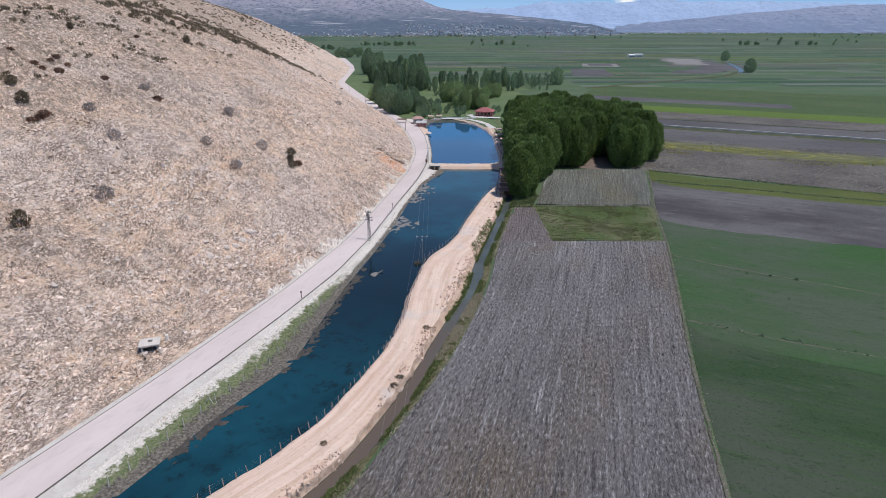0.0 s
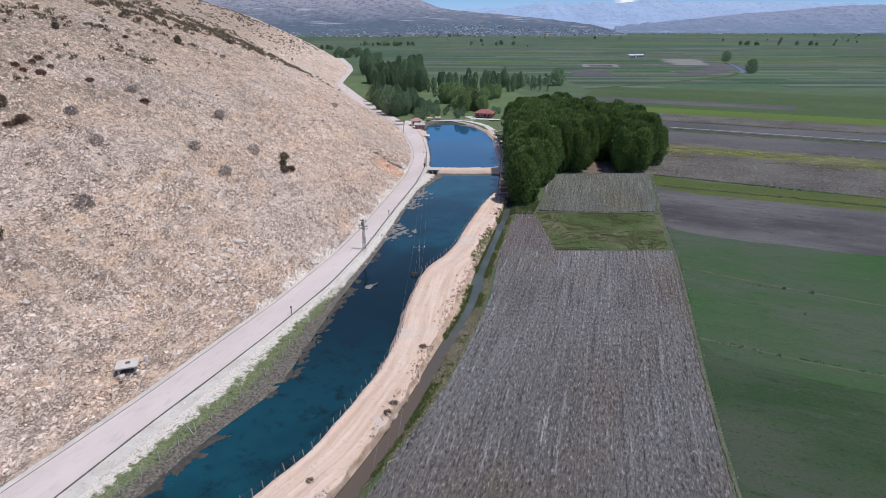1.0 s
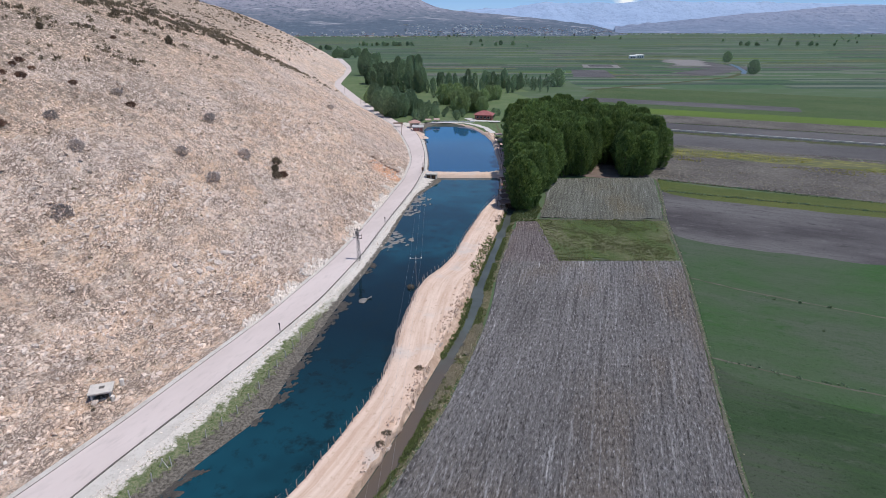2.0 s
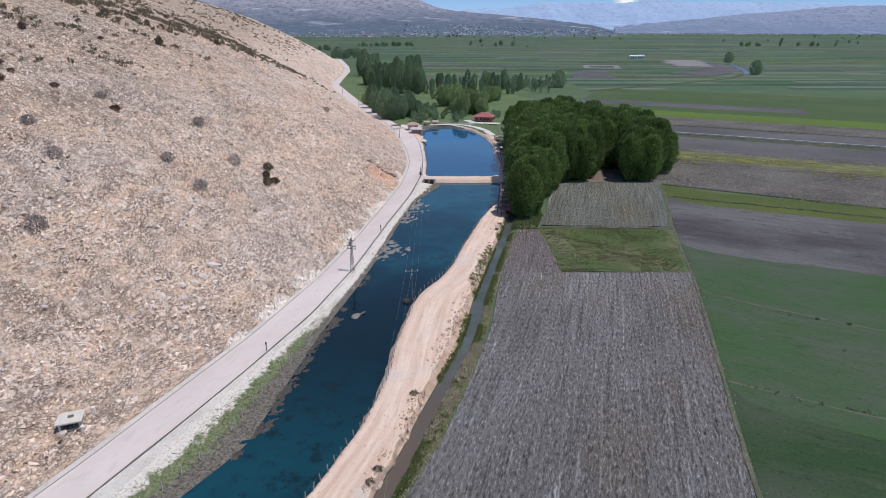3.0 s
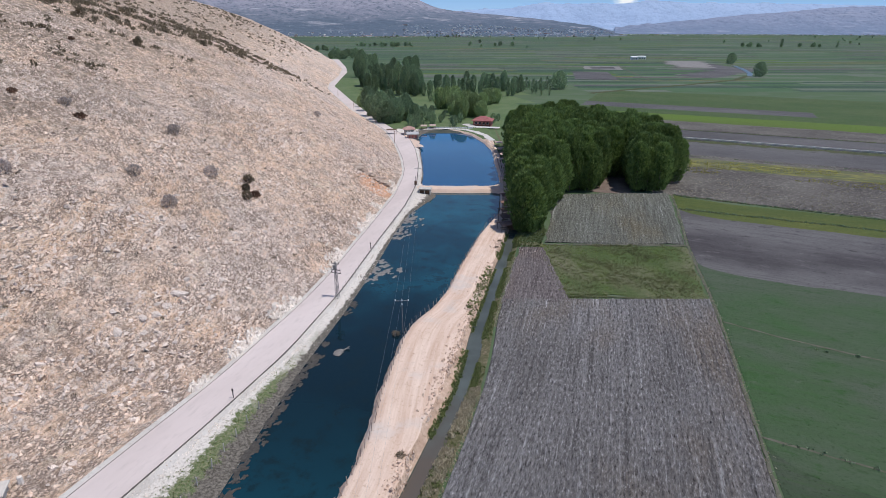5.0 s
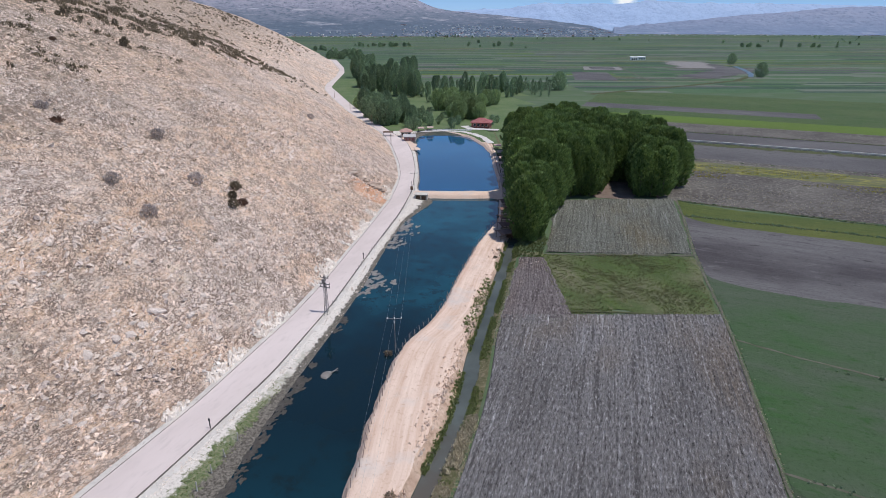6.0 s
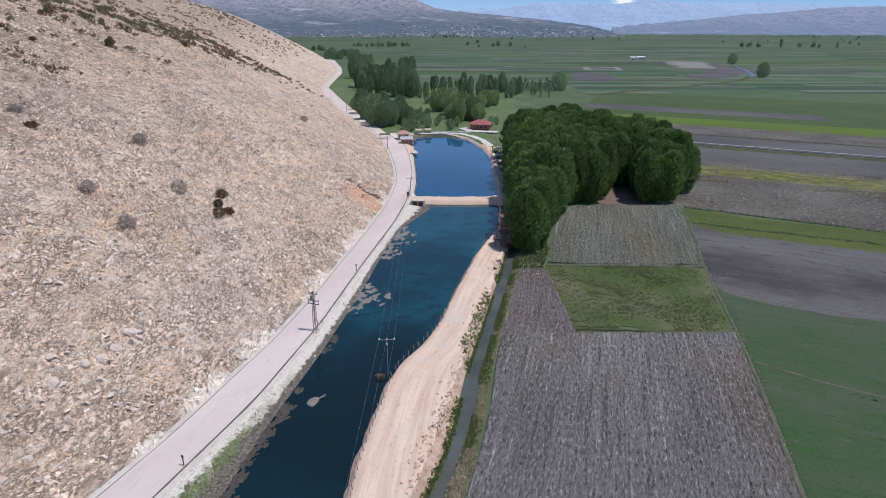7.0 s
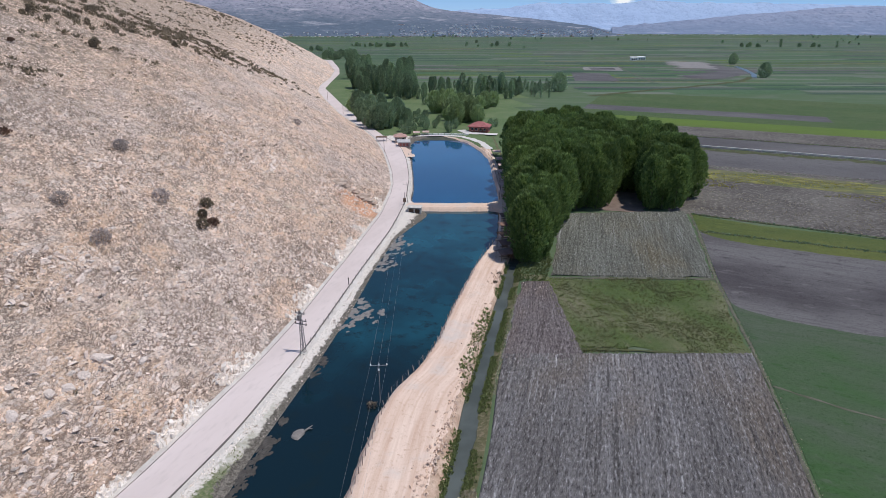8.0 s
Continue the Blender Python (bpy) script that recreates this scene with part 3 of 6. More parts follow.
def hill_bumps(x, y, d):
    """Uneven rock on the hillside, d metres from its toe: broad swells, ledges that follow the slope, broken stone."""
    x, y, d = np.asarray(x, float), np.asarray(y, float), np.asarray(d, float)
    a = np.minimum(1, d / 4)
    z = a * (0.6 * rough_waves(x, y, 0.12, 1.0) + 1.5 * rough_waves(x, y, 0.028, 5.0) * np.minimum(1, d / 25))
    near = a * smooth(400, 300, y) * smooth(150, 100, d)
    patch = np.clip(0.55 + 1.6 * rough_waves(x, y, 0.035, 7.0, 3), 0.12, 1.25)
    ledge = np.abs(rough_waves(d + 2.0 * waves(x * 0.11, y * 0.11, 3.0), y * 0.24, 0.42, 14.0, 4, 0.6))
    blocks = np.abs(rough_waves(d, y * 0.62, 0.85, 21.0, 2, 0.6))
    z = z + near * patch * (1.9 * (0.42 - np.minimum(ledge, 0.42)) + 0.95 * (0.3 - blocks))
    return z


def surface(x, y):
    """Height on which a thing stands; takes numbers or arrays."""
    if np.ndim(x) == 0:
        d = float(TOE(y)) - x
        return float(hill_height(d, y)) + float(hill_bumps(x, y, d)) if d > 0 else ground_height(x, y)
    x, y = np.asarray(x, float), np.asarray(y, float)
    d = np.interp(y, TABLE_Y, TABLE_TOE) - x
    up = hill_height(np.maximum(d, 0), y) + hill_bumps(x, y, np.maximum(d, 0))
    return np.array([u if q > 0 else ground_height(a, b) for u, q, a, b in zip(up, d, x, y)])


def build_hill():
    d = [0.0]
    step = 0.4
    while d[-1] < 470:
        if d[-1] > 75:
            step *= 1.05
        d.append(d[-1] + step)
    d = np.array(d)
    ys = np.concatenate([YS[YS < 56], np.arange(56, 240, 0.42), np.arange(240, 420, 0.8), YS[(YS > 420) & (YS < 1900)]])
    D, Y = np.meshgrid(d, ys)
    X = TOE(ys)[:, None] - D
    Z = hill_height(D, Y) + hill_bumps(X, Y, D)
    crumb = 0.34 * waves(X * 1.1, Y * 1.1, 3.0) + 0.22 * waves(X * 2.1, Y * 2.1, 9.0)
    Z += np.minimum(1, D / 2.5) * smooth(330, 260, Y) * smooth(110, 80, D) * crumb
    verts = np.stack([X, Y, Z], 2).reshape(-1, 3)
    nc = len(d)
    at = np.arange((len(ys) - 1) * nc).reshape(-1, nc)[:, :-1].ravel()
    me = mesh_fast("hillside", verts, np.stack([at + 1, at, at + nc, at + nc + 1], 1), M_HILL)
    ids = np.empty(len(me.loops), np.int32)
    me.loops.foreach_get("vertex_index", ids)
    across = np.stack([D, Y], 2).reshape(-1, 2).astype(np.float32)
    me.uv_layers.new(name="along").data.foreach_set("uv", across[ids].ravel())
    tagged(new("hillside", me), "bare rocky limestone hillside with pale scree", "hillside", kind="structure")


def build_road():
    ys = YS[YS < 1120]
    L = lines_at(ys)
    verts, faces = [], []
    cross = (0.0, 0.25, 0.5, 0.75, 1.0)
    for r, y in enumerate(ys):
        a, b = L[1][r], L[2][r]
        verts.append((a - 0.1, y, 0.55))
        for f in cross:
            verts.append((a * (1 - f) + b * f, y, 0.76 + 0.05 * (1 - (2 * f - 1) ** 2)))
        verts.append((b + 0.1, y, 0.55))
    n = len(cross) + 2
    faces = [(r * n + c, r * n + c + 1, (r + 1) * n + c + 1, (r + 1) * n + c) for r in range(len(ys) - 1) for c in range(n - 1)]
    ob = put("road", verts, faces, M_ROAD, None, "pale worn concrete road along the foot of the hill")
    tagged(ob, category="road", kind="structure")


def build_water():
    def sheet(name, y0, y1, left, right, z, mat, label, over=1.0):
        ys = np.arange(y0, y1 + 0.1, 2.0)
        verts, n = [], 8
        for y in ys:
            a, b = float(left(y)) - over, float(right(y)) + over
            verts += [(a + (b - a) * k / n, y, z) for k in range(n + 1)]
        faces = [(r * (n + 1) + c, r * (n + 1) + c + 1, (r + 1) * (n + 1) + c + 1, (r + 1) * (n + 1) + c) for r in range(len(ys) - 1) for c in range(n)]
        tagged(put(name, verts, faces, mat, None, label, True), category="water", kind="structure")
    sheet("canal_water", 16, 240, WATER_L, WATER_R, LEVEL, M_WATER, "still dark teal canal water with weeds")
    sheet("pond_water", 238, 362, WATER_L, WATER_R, LEVEL + 0.12, M_POND, "still deep blue pond water")
    sheet("ditch_water", 16, 190, lambda y: DITCH(y) - 1.25, lambda y: DITCH(y) + 1.4, LEVEL - 0.05, M_DITCHWATER, "murky grey-green ditch water", 0.35)


build_ground()
build_hill()
build_road()
build_water()


def edge_line(points):
    return line(points, 3.0)


FIELD_R = edge_line([(0, 18), (40, 31), (55.9, 35.3), (70.4, 38.9), (87.4, 43.4), (99.6, 47), (117.8, 52.4), (134.6, 57.2), (145, 60), (181, 68.6), (214, 78.5), (233, 83.5)])


# ---- fields: flat sheets on the valley floor ----
def field(name, corners, mat, label, lift=0.06, nx=8, ny=8, rough=0.0, rows=0.0, hug=False):
    """A field between four corners (near left, near right, far right, far left); rows: furrow spacing in metres."""
    a, b, c, d = [Vector((p[0], p[1], 0)) for p in corners]
    verts = []
    width = (b - a).length
    for j in range(ny + 1):
        v = j / ny
        for i in range(nx + 1):
            u = i / nx
            p = (a * (1 - u) + b * u) * (1 - v) + (d * (1 - u) + c * u) * v
            edge = min(u, 1 - u, v, 1 - v)
            z = lift
            if edge > 0 and rough:
                z += rough * (1 + fuzz(p.x, p.y, 0.9, 2.0))
            if edge > 0 and rows:
                z += 0.22 + 0.06 * math.sin(2 * math.pi * u * width / rows + 5.0 * fuzz(p.x, p.y * 0.2, 0.2, 4.0)) + 0.14 * fuzz(p.x, p.y * 0.5, 1.3, 8.0)
            if edge == 0:
                p = p + Vector((0.9 * fuzz(p.x, p.y, 0.2, 6.0), 1.3 * fuzz(p.x, p.y, 0.16, 16.0), 0))
            if hug:
                p.x += (float(FIELD_R(p.y)) + 0.9 - p.x) * (1 - u) ** 6
            verts.append((p.x, p.y, z + float(far_rise(p.y))))
    n = nx + 1
    faces = [(j * n + i, j * n + i + 1, (j + 1) * n + i + 1, (j + 1) * n + i) for j in range(ny) for i in range(nx)]
    return tagged(put(name, verts, faces, mat, None, label), category="field", kind="structure")


def grass_field(name, a, b2, c=None, turn=0.45, lo=0.41, hi=0.60):
    """Crop or grass: broad patches, drill rows drawn out along the field, dark flecks."""
    c = c or tuple(x * 0.7 for x in a)
    m, nt, b = material(name, 0.9, 0.15)
    patch = grain(nt, coords(nt, (0.5, 1, 1), turn), 0.022, 5, 0.6)
    rows = grain(nt, coords(nt, (0.06, 1, 1), turn), 0.9, 5, 0.7)
    fleck = grain(nt, coords(nt), 1.8, 6, 0.8)
    clump = grain(nt, coords(nt, (0.45, 1, 1), turn), 0.33, 6, 0.75)
    col = mix(nt, span(nt, patch, lo, hi), a, b2)
    col = mix(nt, span(nt, rows, 0.48, 0.72), col, c)
    col = mix(nt, span(nt, clump, 0.44, 0.32), col, tuple(x * 0.82 for x in a))
    col = mix(nt, span(nt, clump, 0.58, 0.72), col, tuple(x * 1.18 for x in b2))
    col = mix(nt, span(nt, fleck, 0.46, 0.30), col, tuple(x * 0.45 for x in a))
    col = mix(nt, span(nt, fleck, 0.62, 0.80), col, tuple(x * 1.7 for x in b2))
    nt.links.new(col, b.inputs["Base Color"])
    bump(nt, b, fleck, 0.7, 0.25)
    return m


def build_ploughed():
    ys = np.concatenate([np.arange(-60, 48, 1.0), np.arange(48, 147.5, 0.25)])
    n = 230
    u = np.linspace(0, 1, n + 1)
    a, b = (FIELD_L(ys) + 0.5)[:, None], FIELD_R(ys)[:, None]
    X, Y = a + (b - a) * u[None], np.repeat(ys[:, None], n + 1, 1)
    side = b - X
    strength = np.clip(0.5 + 1.4 * rough_waves(side * 0.25, Y * 0.05, 0.5, 6.0, 3), 0, 1)
    furrow = np.sin(2 * math.pi * side / 0.95 + 2.2 * rough_waves(X, Y * 0.2, 0.12, 4.0, 2))
    Z = 0.34 + 0.045 * strength * furrow + 0.26 * waves(side * 1.6, Y * 0.75, 1.0) + 0.22 * waves(side * 2.7, Y * 1.6, 5.0) + 0.10 * rough_waves(X, Y, 0.08, 2.0)
    Z[:, 0], Z[:, -1] = 0.0, 0.0
    at = np.arange((len(ys) - 1) * (n + 1)).reshape(-1, n + 1)[:, :-1].ravel()
    me = mesh_fast("ploughed_field", np.stack([X, Y, Z], 2).reshape(-1, 3), np.stack([at, at + 1, at + n + 2, at + n + 1], 1), M_PLOUGH)
    ids = np.empty(len(me.loops), np.int32)
    me.loops.foreach_get("vertex_index", ids)
    me.uv_layers.new(name="along").data.foreach_set("uv", np.stack([-side, Y], 2).reshape(-1, 2).astype(np.float32)[ids].ravel())
    tagged(new("ploughed_field", me), "dark ploughed field with long furrows and clods", "field", kind="structure")


build_ploughed()

M_STRIP = grass_field("weedy_grass", (0.062, 0.088, 0.030), (0.165, 0.148, 0.100), (0.085, 0.120, 0.036), 1.3, 0.45, 0.56)
M_PLOUGH2 = furrow_material("weathered_ploughed_soil", (0.118, 0.120, 0.102), (0.148, 0.150, 0.128), (0.27, 0.275, 0.255), 0.25)
M_GREEN_A = grass_field("dull_green_crop", (0.030, 0.058, 0.024), (0.061, 0.073, 0.052), (0.043, 0.078, 0.031), 0.45, 0.43, 0.55)
M_GREEN_B = grass_field("fresh_green_crop", (0.037, 0.090, 0.026), (0.068, 0.088, 0.058), (0.051, 0.080, 0.041), 0.45, 0.43, 0.55)
M_SOIL_DARK = grass_field("dark_bare_soil", (0.060, 0.054, 0.057), (0.128, 0.122, 0.122), (0.082, 0.075, 0.078), 0.45, 0.40, 0.55)
M_VERGE = grass_field("yellow_green_verge", (0.060, 0.085, 0.026), (0.105, 0.115, 0.032), (0.10, 0.11, 0.03))
M_STUBBLE = earth("brown_stubble", (0.066, 0.058, 0.053), (0.112, 0.102, 0.090), (0.24, 0.225, 0.20), 0.05, 1.0, 0.9, 0.4, 0.95, (0.8, 1, 1), 0.45, c_lo=0.50, c_hi=0.68)
M_FLOWER = earth("yellow_flowering_weeds", (0.085, 0.098, 0.045), (0.120, 0.118, 0.066), (0.33, 0.30, 0.06), 0.07, 0.35, 0.4, 0.2, 0.95, (0.35, 1, 1), 0.45)
M_SOIL_GREY = grass_field("grey_bare_soil", (0.080, 0.075, 0.077), (0.122, 0.116, 0.116), (0.098, 0.093, 0.09), 0.4)
M_BRIGHT = grass_field("bright_green_crop", (0.092, 0.145, 0.025), (0.083, 0.122, 0.028), (0.115, 0.155, 0.034))
M_GREEN_C = grass_field("mid_green_crop", (0.052, 0.088, 0.03), (0.07, 0.10, 0.038), (0.092, 0.10, 0.058))

field("grass_strip", [(28.5, 150), (60, 147), (68.3, 179.5), (29.5, 180.5)], M_STRIP, "weedy green grass strip between ploughed fields", 0.07, 30, 30, 0.12)
field("upper_ploughed_field", [(30.5, 182), (68.6, 181), (83, 233), (43, 231)], M_PLOUGH2, "weathered grey-green ploughed field beside the poplars", 0.08, 110, 110, 0.0, 1.3)

# strips that run off to the right from the field edge: start point, width is to the next start
DIRECTION = Vector((0.905, -0.425, 0))


def strip_fields():
    starts = [(20, -18), (48.6, 101), (68.0, 167.2), (79.8, 214), (84, 229.5), (103, 277), (111, 293), (115, 300), (129.5, 340), (139, 369), (152, 399), (163, 428), (175, 448), (186, 473), (222, 560)]
    kinds = [(M_GREEN_A, "dull green young crop field"), (M_GREEN_B, "fresh green crop field"), (M_SOIL_DARK, "dark bare soil field"),
             (M_VERGE, "yellow-green grassy verge strip"), (M_STUBBLE, "brown stubble field"), (M_FLOWER, "field with yellow flowering weeds"), (M_STUBBLE, "rough brown field"),
             (M_SOIL_GREY, "grey bare soil field"), (M_SOIL_GREY, "grey-brown bare field"), (M_STUBBLE, "pale weedy field"), (M_BRIGHT, "bright yellow-green crop field"),
             (M_GREEN_C, "green crop field"), (M_SOIL_GREY, "greyish fallow field"), (M_GREEN_C, "broad green crop field")]
    for i, (m, label) in enumerate(kinds):
        a, d = Vector((*starts[i], 0)), Vector((*starts[i + 1], 0))
        reach = 190 + 22 * i
        shift = DIRECTION * (0 if i < 4 else 8 if i < 7 else 22 if i < 9 else 75)
        a, d = a - shift, d - shift
        d = d + (Vector((1.0, 3.2, 0)) if i == 3 else Vector((0.4, 1.3, 0)))
        if i == 12:
            reach = 80
        reach += shift.length
        b, c = a + DIRECTION * reach, d + DIRECTION * reach
        if i == 0:
            b = a + Vector((200, -40, 0))
        if i == 12:
            field("crop_field", [b + DIRECTION * 0.3, b + DIRECTION * 300, c + DIRECTION * 300, c + DIRECTION * 0.3], M_GREEN_C, "green crop field past a bare plot", 0.09, 40, 14, 0.05)
        field("crop_field", [a + Vector((0.6, 0, 0)), b, c, d + Vector((0.6, 0, 0))], m, label, 0.05 + 0.02 * (i % 2), 40, 14, 0.05, 0.0, i < 4)


strip_fields()


# ---- trees ----
def leaf_cloud(points, out, size, rng, droop=0.0):
    """Small pointed leaf clumps at points, leaning outwards and up."""
    n = len(points)
    up = np.array([0, 0, 1.0 - droop])
    axis = out * 0.6 + up + rng.normal(0, 0.38, (n, 3))
    axis /= np.linalg.norm(axis, axis=1)[:, None]
    side = np.cross(axis, rng.normal(0, 1, (n, 3)))
    side /= np.linalg.norm(side, axis=1)[:, None]
    s = size * rng.uniform(0.65, 1.4, n)[:, None]
    fold = np.cross(axis, side) * s * 0.22
    v = np.stack([points - axis * s * 0.7, points + side * s * 0.36 + fold, points + axis * s * 1.05, points - side * s * 0.36 + fold], 1).reshape(-1, 3)
    f = []
    for i in range(n):
        k = 4 * i
        f += [(k, k + 1, k + 2), (k, k + 2, k + 3)]
    return v, f


def tree(name, height, radius, count, size, mat, seed, label, category, shape="poplar", trunk=0.25, group="", bare=0.08):
    rng = np.random.default_rng(seed)
    root = tagged(new(name), label, category, group)
    t = rng.uniform(0, 1, count) ** 0.9
    ang = rng.uniform(0, 2 * math.pi, count)
    if shape == "poplar":
        prof = np.clip(0.55 + 1.3 * t, 0, 1) * np.clip((1.03 - t) * 2.6, 0, 1) ** 0.62
    elif shape == "plume":
        prof = np.clip(0.45 + 1.25 * t, 0, 1) * np.sqrt(np.clip(1 - (np.clip(t - 0.40, 0, 1) / 0.62) ** 2, 0, 1))
    elif shape == "round":
        prof = np.sqrt(np.clip(1 - (2 * t - 0.9) ** 2 / 1.25, 0, 1))
    else:
        prof = np.sqrt(np.clip(1 - t ** 2, 0, 1)) * 1.0
    lumps = 1 + (0.55 if shape == "plume" else 1.0) * (0.16 * np.sin(ang * 3 + seed + t * 7) + 0.12 * np.sin(ang * 5 - t * 13 + seed * 2) + 0.10 * np.sin(t * 31 + ang * 2))
    r = radius * prof * lumps * np.sqrt(rng.uniform(0.25, 1.0, count))
    z = height * (bare + (1 - bare) * t)
    pts = np.stack([r * np.cos(ang), r * np.sin(ang), z], 1)
    out = np.stack([np.cos(ang), np.sin(ang), 0 * ang], 1)
    v, f = leaf_cloud(pts, out, size, rng, 0.5 if shape == "willow" else 0.0)
    put("crown", v, f, mat, root)
    bm = bmesh.new()
    rod(bm, (0, 0, -0.4), (0.1, 0.05, height * 0.55), trunk, trunk * 0.55, 7)
    for k in range(5):
        a = 2.4 * k + seed
        h0 = height * (0.18 + 0.1 * k)
        rod(bm, (0, 0, h0), (radius * 0.6 * math.cos(a), radius * 0.6 * math.sin(a), h0 + height * 0.16), trunk * 0.4, trunk * 0.12, 5)
    part("trunk", bm, M_BARK, root)
    return root


def spread(protos, spots, rng, lo=0.85, hi=1.12):
    """Copies of the prototypes at the spots; the first of each stays at its own spot."""
    used = set()
    for x, y in spots:
        k = int(rng.integers(len(protos)))
        s = float(rng.uniform(lo, hi))
        m = pose(x, y, surface(x, y) - 0.05, 0, 0, float(rng.uniform(0, 360)))
        if k not in used:
            used.add(k)
            ob = protos[k]
            ob.matrix_basis = m @ Matrix.Diagonal((s, s, s * float(rng.uniform(0.95, 1.05)), 1))
        else:
            keep = protos[k].scale.copy()
            protos[k].scale = (s, s, s * float(rng.uniform(0.94, 1.06)))
            copy_thing(protos[k], m)
            protos[k].scale = keep
    for k, ob in enumerate(protos):
        if k not in used:
            for o in list(ob.children):
                bpy.data.objects.remove(o)
            bpy.data.objects.remove(ob)


def inside_grove(x, y):
    left = 24.5 + (y - 190) * 0.09
    if x < left or y > 318:
        return False
    if y < 233:
        return x < 28.5 + (y - 190) * 0.40
    if 57.0 + (y - 233) * 0.4 < x < 70.5 + (y - 233) * 0.15 and y < 254:
        return False
    right = 81 + min(y - 235, 15) * 0.78 if y < 278 else 93.0 - (y - 278) * 0.75
    return x < right


def grove():
    rng = np.random.default_rng(4)
    inner, rim, corner = [], [], []
    for j, y in enumerate(np.arange(191, 318, 4.1)):
        for x in np.arange(20, 96, 4.2):
            px, py = x + (j % 2) * 2.1 + rng.normal(0, 0.6), y + rng.normal(0, 0.6)
            if inside_grove(px, py):
                edge = sum(not inside_grove(px + 6.0 * math.cos(a), py + 6.0 * math.sin(a)) for a in np.arange(0, 6.2, 0.785))
                (corner if edge > 3 else rim if edge > 0 else inner).append((px, py))
    full = [tree("poplar_tree", 18.6 + 0.8 * k, 4.5, 2500, 0.58, M_POPLAR, 16 + k, "full-leaved green poplar on the edge of the grove", "tree", "plume", 0.22, "poplar grove", 0.04) for k in range(3)]
    spread(full, rim, rng, 0.86, 1.08)
    low = [tree("poplar_tree", 16.5 + 1.2 * k, 4.3, 2400, 0.56, M_POPLAR, 26 + k, "shorter rounded poplar at the corner of the grove", "tree", "plume", 0.2, "poplar grove", 0.04) for k in range(2)]
    spread(low, corner, rng, 0.92, 1.1)
    tops = [tree("poplar_tree", 20 + 0.6 * k, 4.4, 1400, 0.60, M_POPLAR, 11 + k, "tall dark green poplar inside the dense grove", "tree", "plume", 0.24, "poplar grove", 0.42) for k in range(4)]
    spread(tops, inner, rng, 0.93, 1.06)


grove()


def far_trees():
    rng = np.random.default_rng(8)

    def scatter(n, x0, x1, y0, y1):
        return [(float(rng.uniform(x0, x1)), float(rng.uniform(y0, y1))) for _ in range(n)]

    def fan(n, k0, k1, y0, y1):
        out = []
        for _ in range(n):
            y = float(rng.uniform(y0, y1))
            out.append((float(rng.uniform(k0, k1)) * (0.932 * y + 20), y))
        return out

    broad = [tree("broadleaf_tree", 13 + 2 * k, 5.2, 1700, 0.8, M_DARKLEAF, 31 + k, "large dark green broadleaf tree beyond the pond", "tree", "plume", 0.3, "trees beyond the pond", 0.0) for k in range(3)]
    spread(broad, [(-34, 389), (-29, 386), (-38, 400), (-31, 398), (-24, 391), (-20, 400), (-26, 408), (-35, 412), (-43, 415), (-30, 422), (-19, 415), (-14, 395), (-41, 430), (-48, 440), (-33, 440), (-22, 432), (-46, 458), (-52, 470)], rng, 0.68, 1.05)
    tall = [tree("poplar_tree", 21 + 2 * k, 4.6, 1700, 0.85, M_DARKLEAF, 41 + k, "tall dark poplar beyond the pond", "tree", "plume", 0.3, "trees beyond the pond", 0.02) for k in range(3)]
    spread(tall, [(-62, 560), (-55, 555), (-50, 570), (-44, 560), (-40, 575), (-66, 590), (-58, 600), (-34, 548), (-28, 540), (-24, 552), (-20, 535), (-17, 548), (-30, 565)] + fan(8, -0.128, -0.105, 600, 680) + fan(14, -0.135, -0.105, 680, 900) + fan(8, -0.06, -0.03, 640, 760), rng, 0.72, 1.12)
    willow = [tree("willow_tree", 11 + k, 5.2, 1500, 0.68, M_WILLOW, 51 + k, "pale grey-green willow beside the pond", "tree", "plume", 0.3, "willows beyond the pond", 0.0) for k in range(3)]
    spread(willow, fan(22, -0.002, 0.085, 404, 470) + fan(5, -0.125, -0.105, 450, 500) + scatter(8, -8, 50, 470, 530), rng, 0.55, 1.12)
    small = [tree("young_tree", 6.5, 2.4, 420, 0.5, M_DARKLEAF, 56 + k, "small dark green tree near the pond shore", "tree", "plume", 0.12, "young trees by the pond", 0.02) for k in range(2)]
    spread(small, [(-12, 373), (-9, 378), (-3, 386), (2, 392), (9, 388), (14, 392), (-16, 380), (-6, 398), (4, 410), (-10, 415), (34, 392), (38, 400), (-14, 362), (10, 376), (-4, 430), (-9, 452), (0, 470), (-6, 500)], rng, 0.55, 1.2)
    row = [tree("poplar_tree", 15 + k, 3.0, 700, 0.7, M_DARKLEAF, 61 + k, "slim dark poplar in a row across the meadow", "tree", "plume", 0.2, "poplar row", 0.02) for k in range(3)]
    spread(row, [(x + float(rng.normal(0, 2.2)), 562 + x * 0.3 + float(rng.normal(0, 22))) for x in np.arange(-12, 78, 2.1)], rng, 0.42, 1.15)
    thin = [tree("poplar_sapling", 11, 1.5, 240, 0.6, M_DARKLEAF, 66, "thin young poplar in a sparse row", "tree", "poplar", 0.12, "poplar row", 0.06)]
    spread(thin, [(x + float(rng.normal(0, 1.6)), 590 + float(rng.normal(0, 18))) for x in np.arange(66, 108, 1.5)], rng, 0.5, 1.1)
    lone = [tree("broadleaf_tree", 17, 7.0, 1200, 1.0, M_DARKLEAF, 71, "lone round dark tree in the fields", "tree", "round", 0.35, "lone trees on the plain", 0.02)]
    spread(lone, [(113.6, 597), (383, 752), (470, 1010)], rng, 0.95, 1.1)
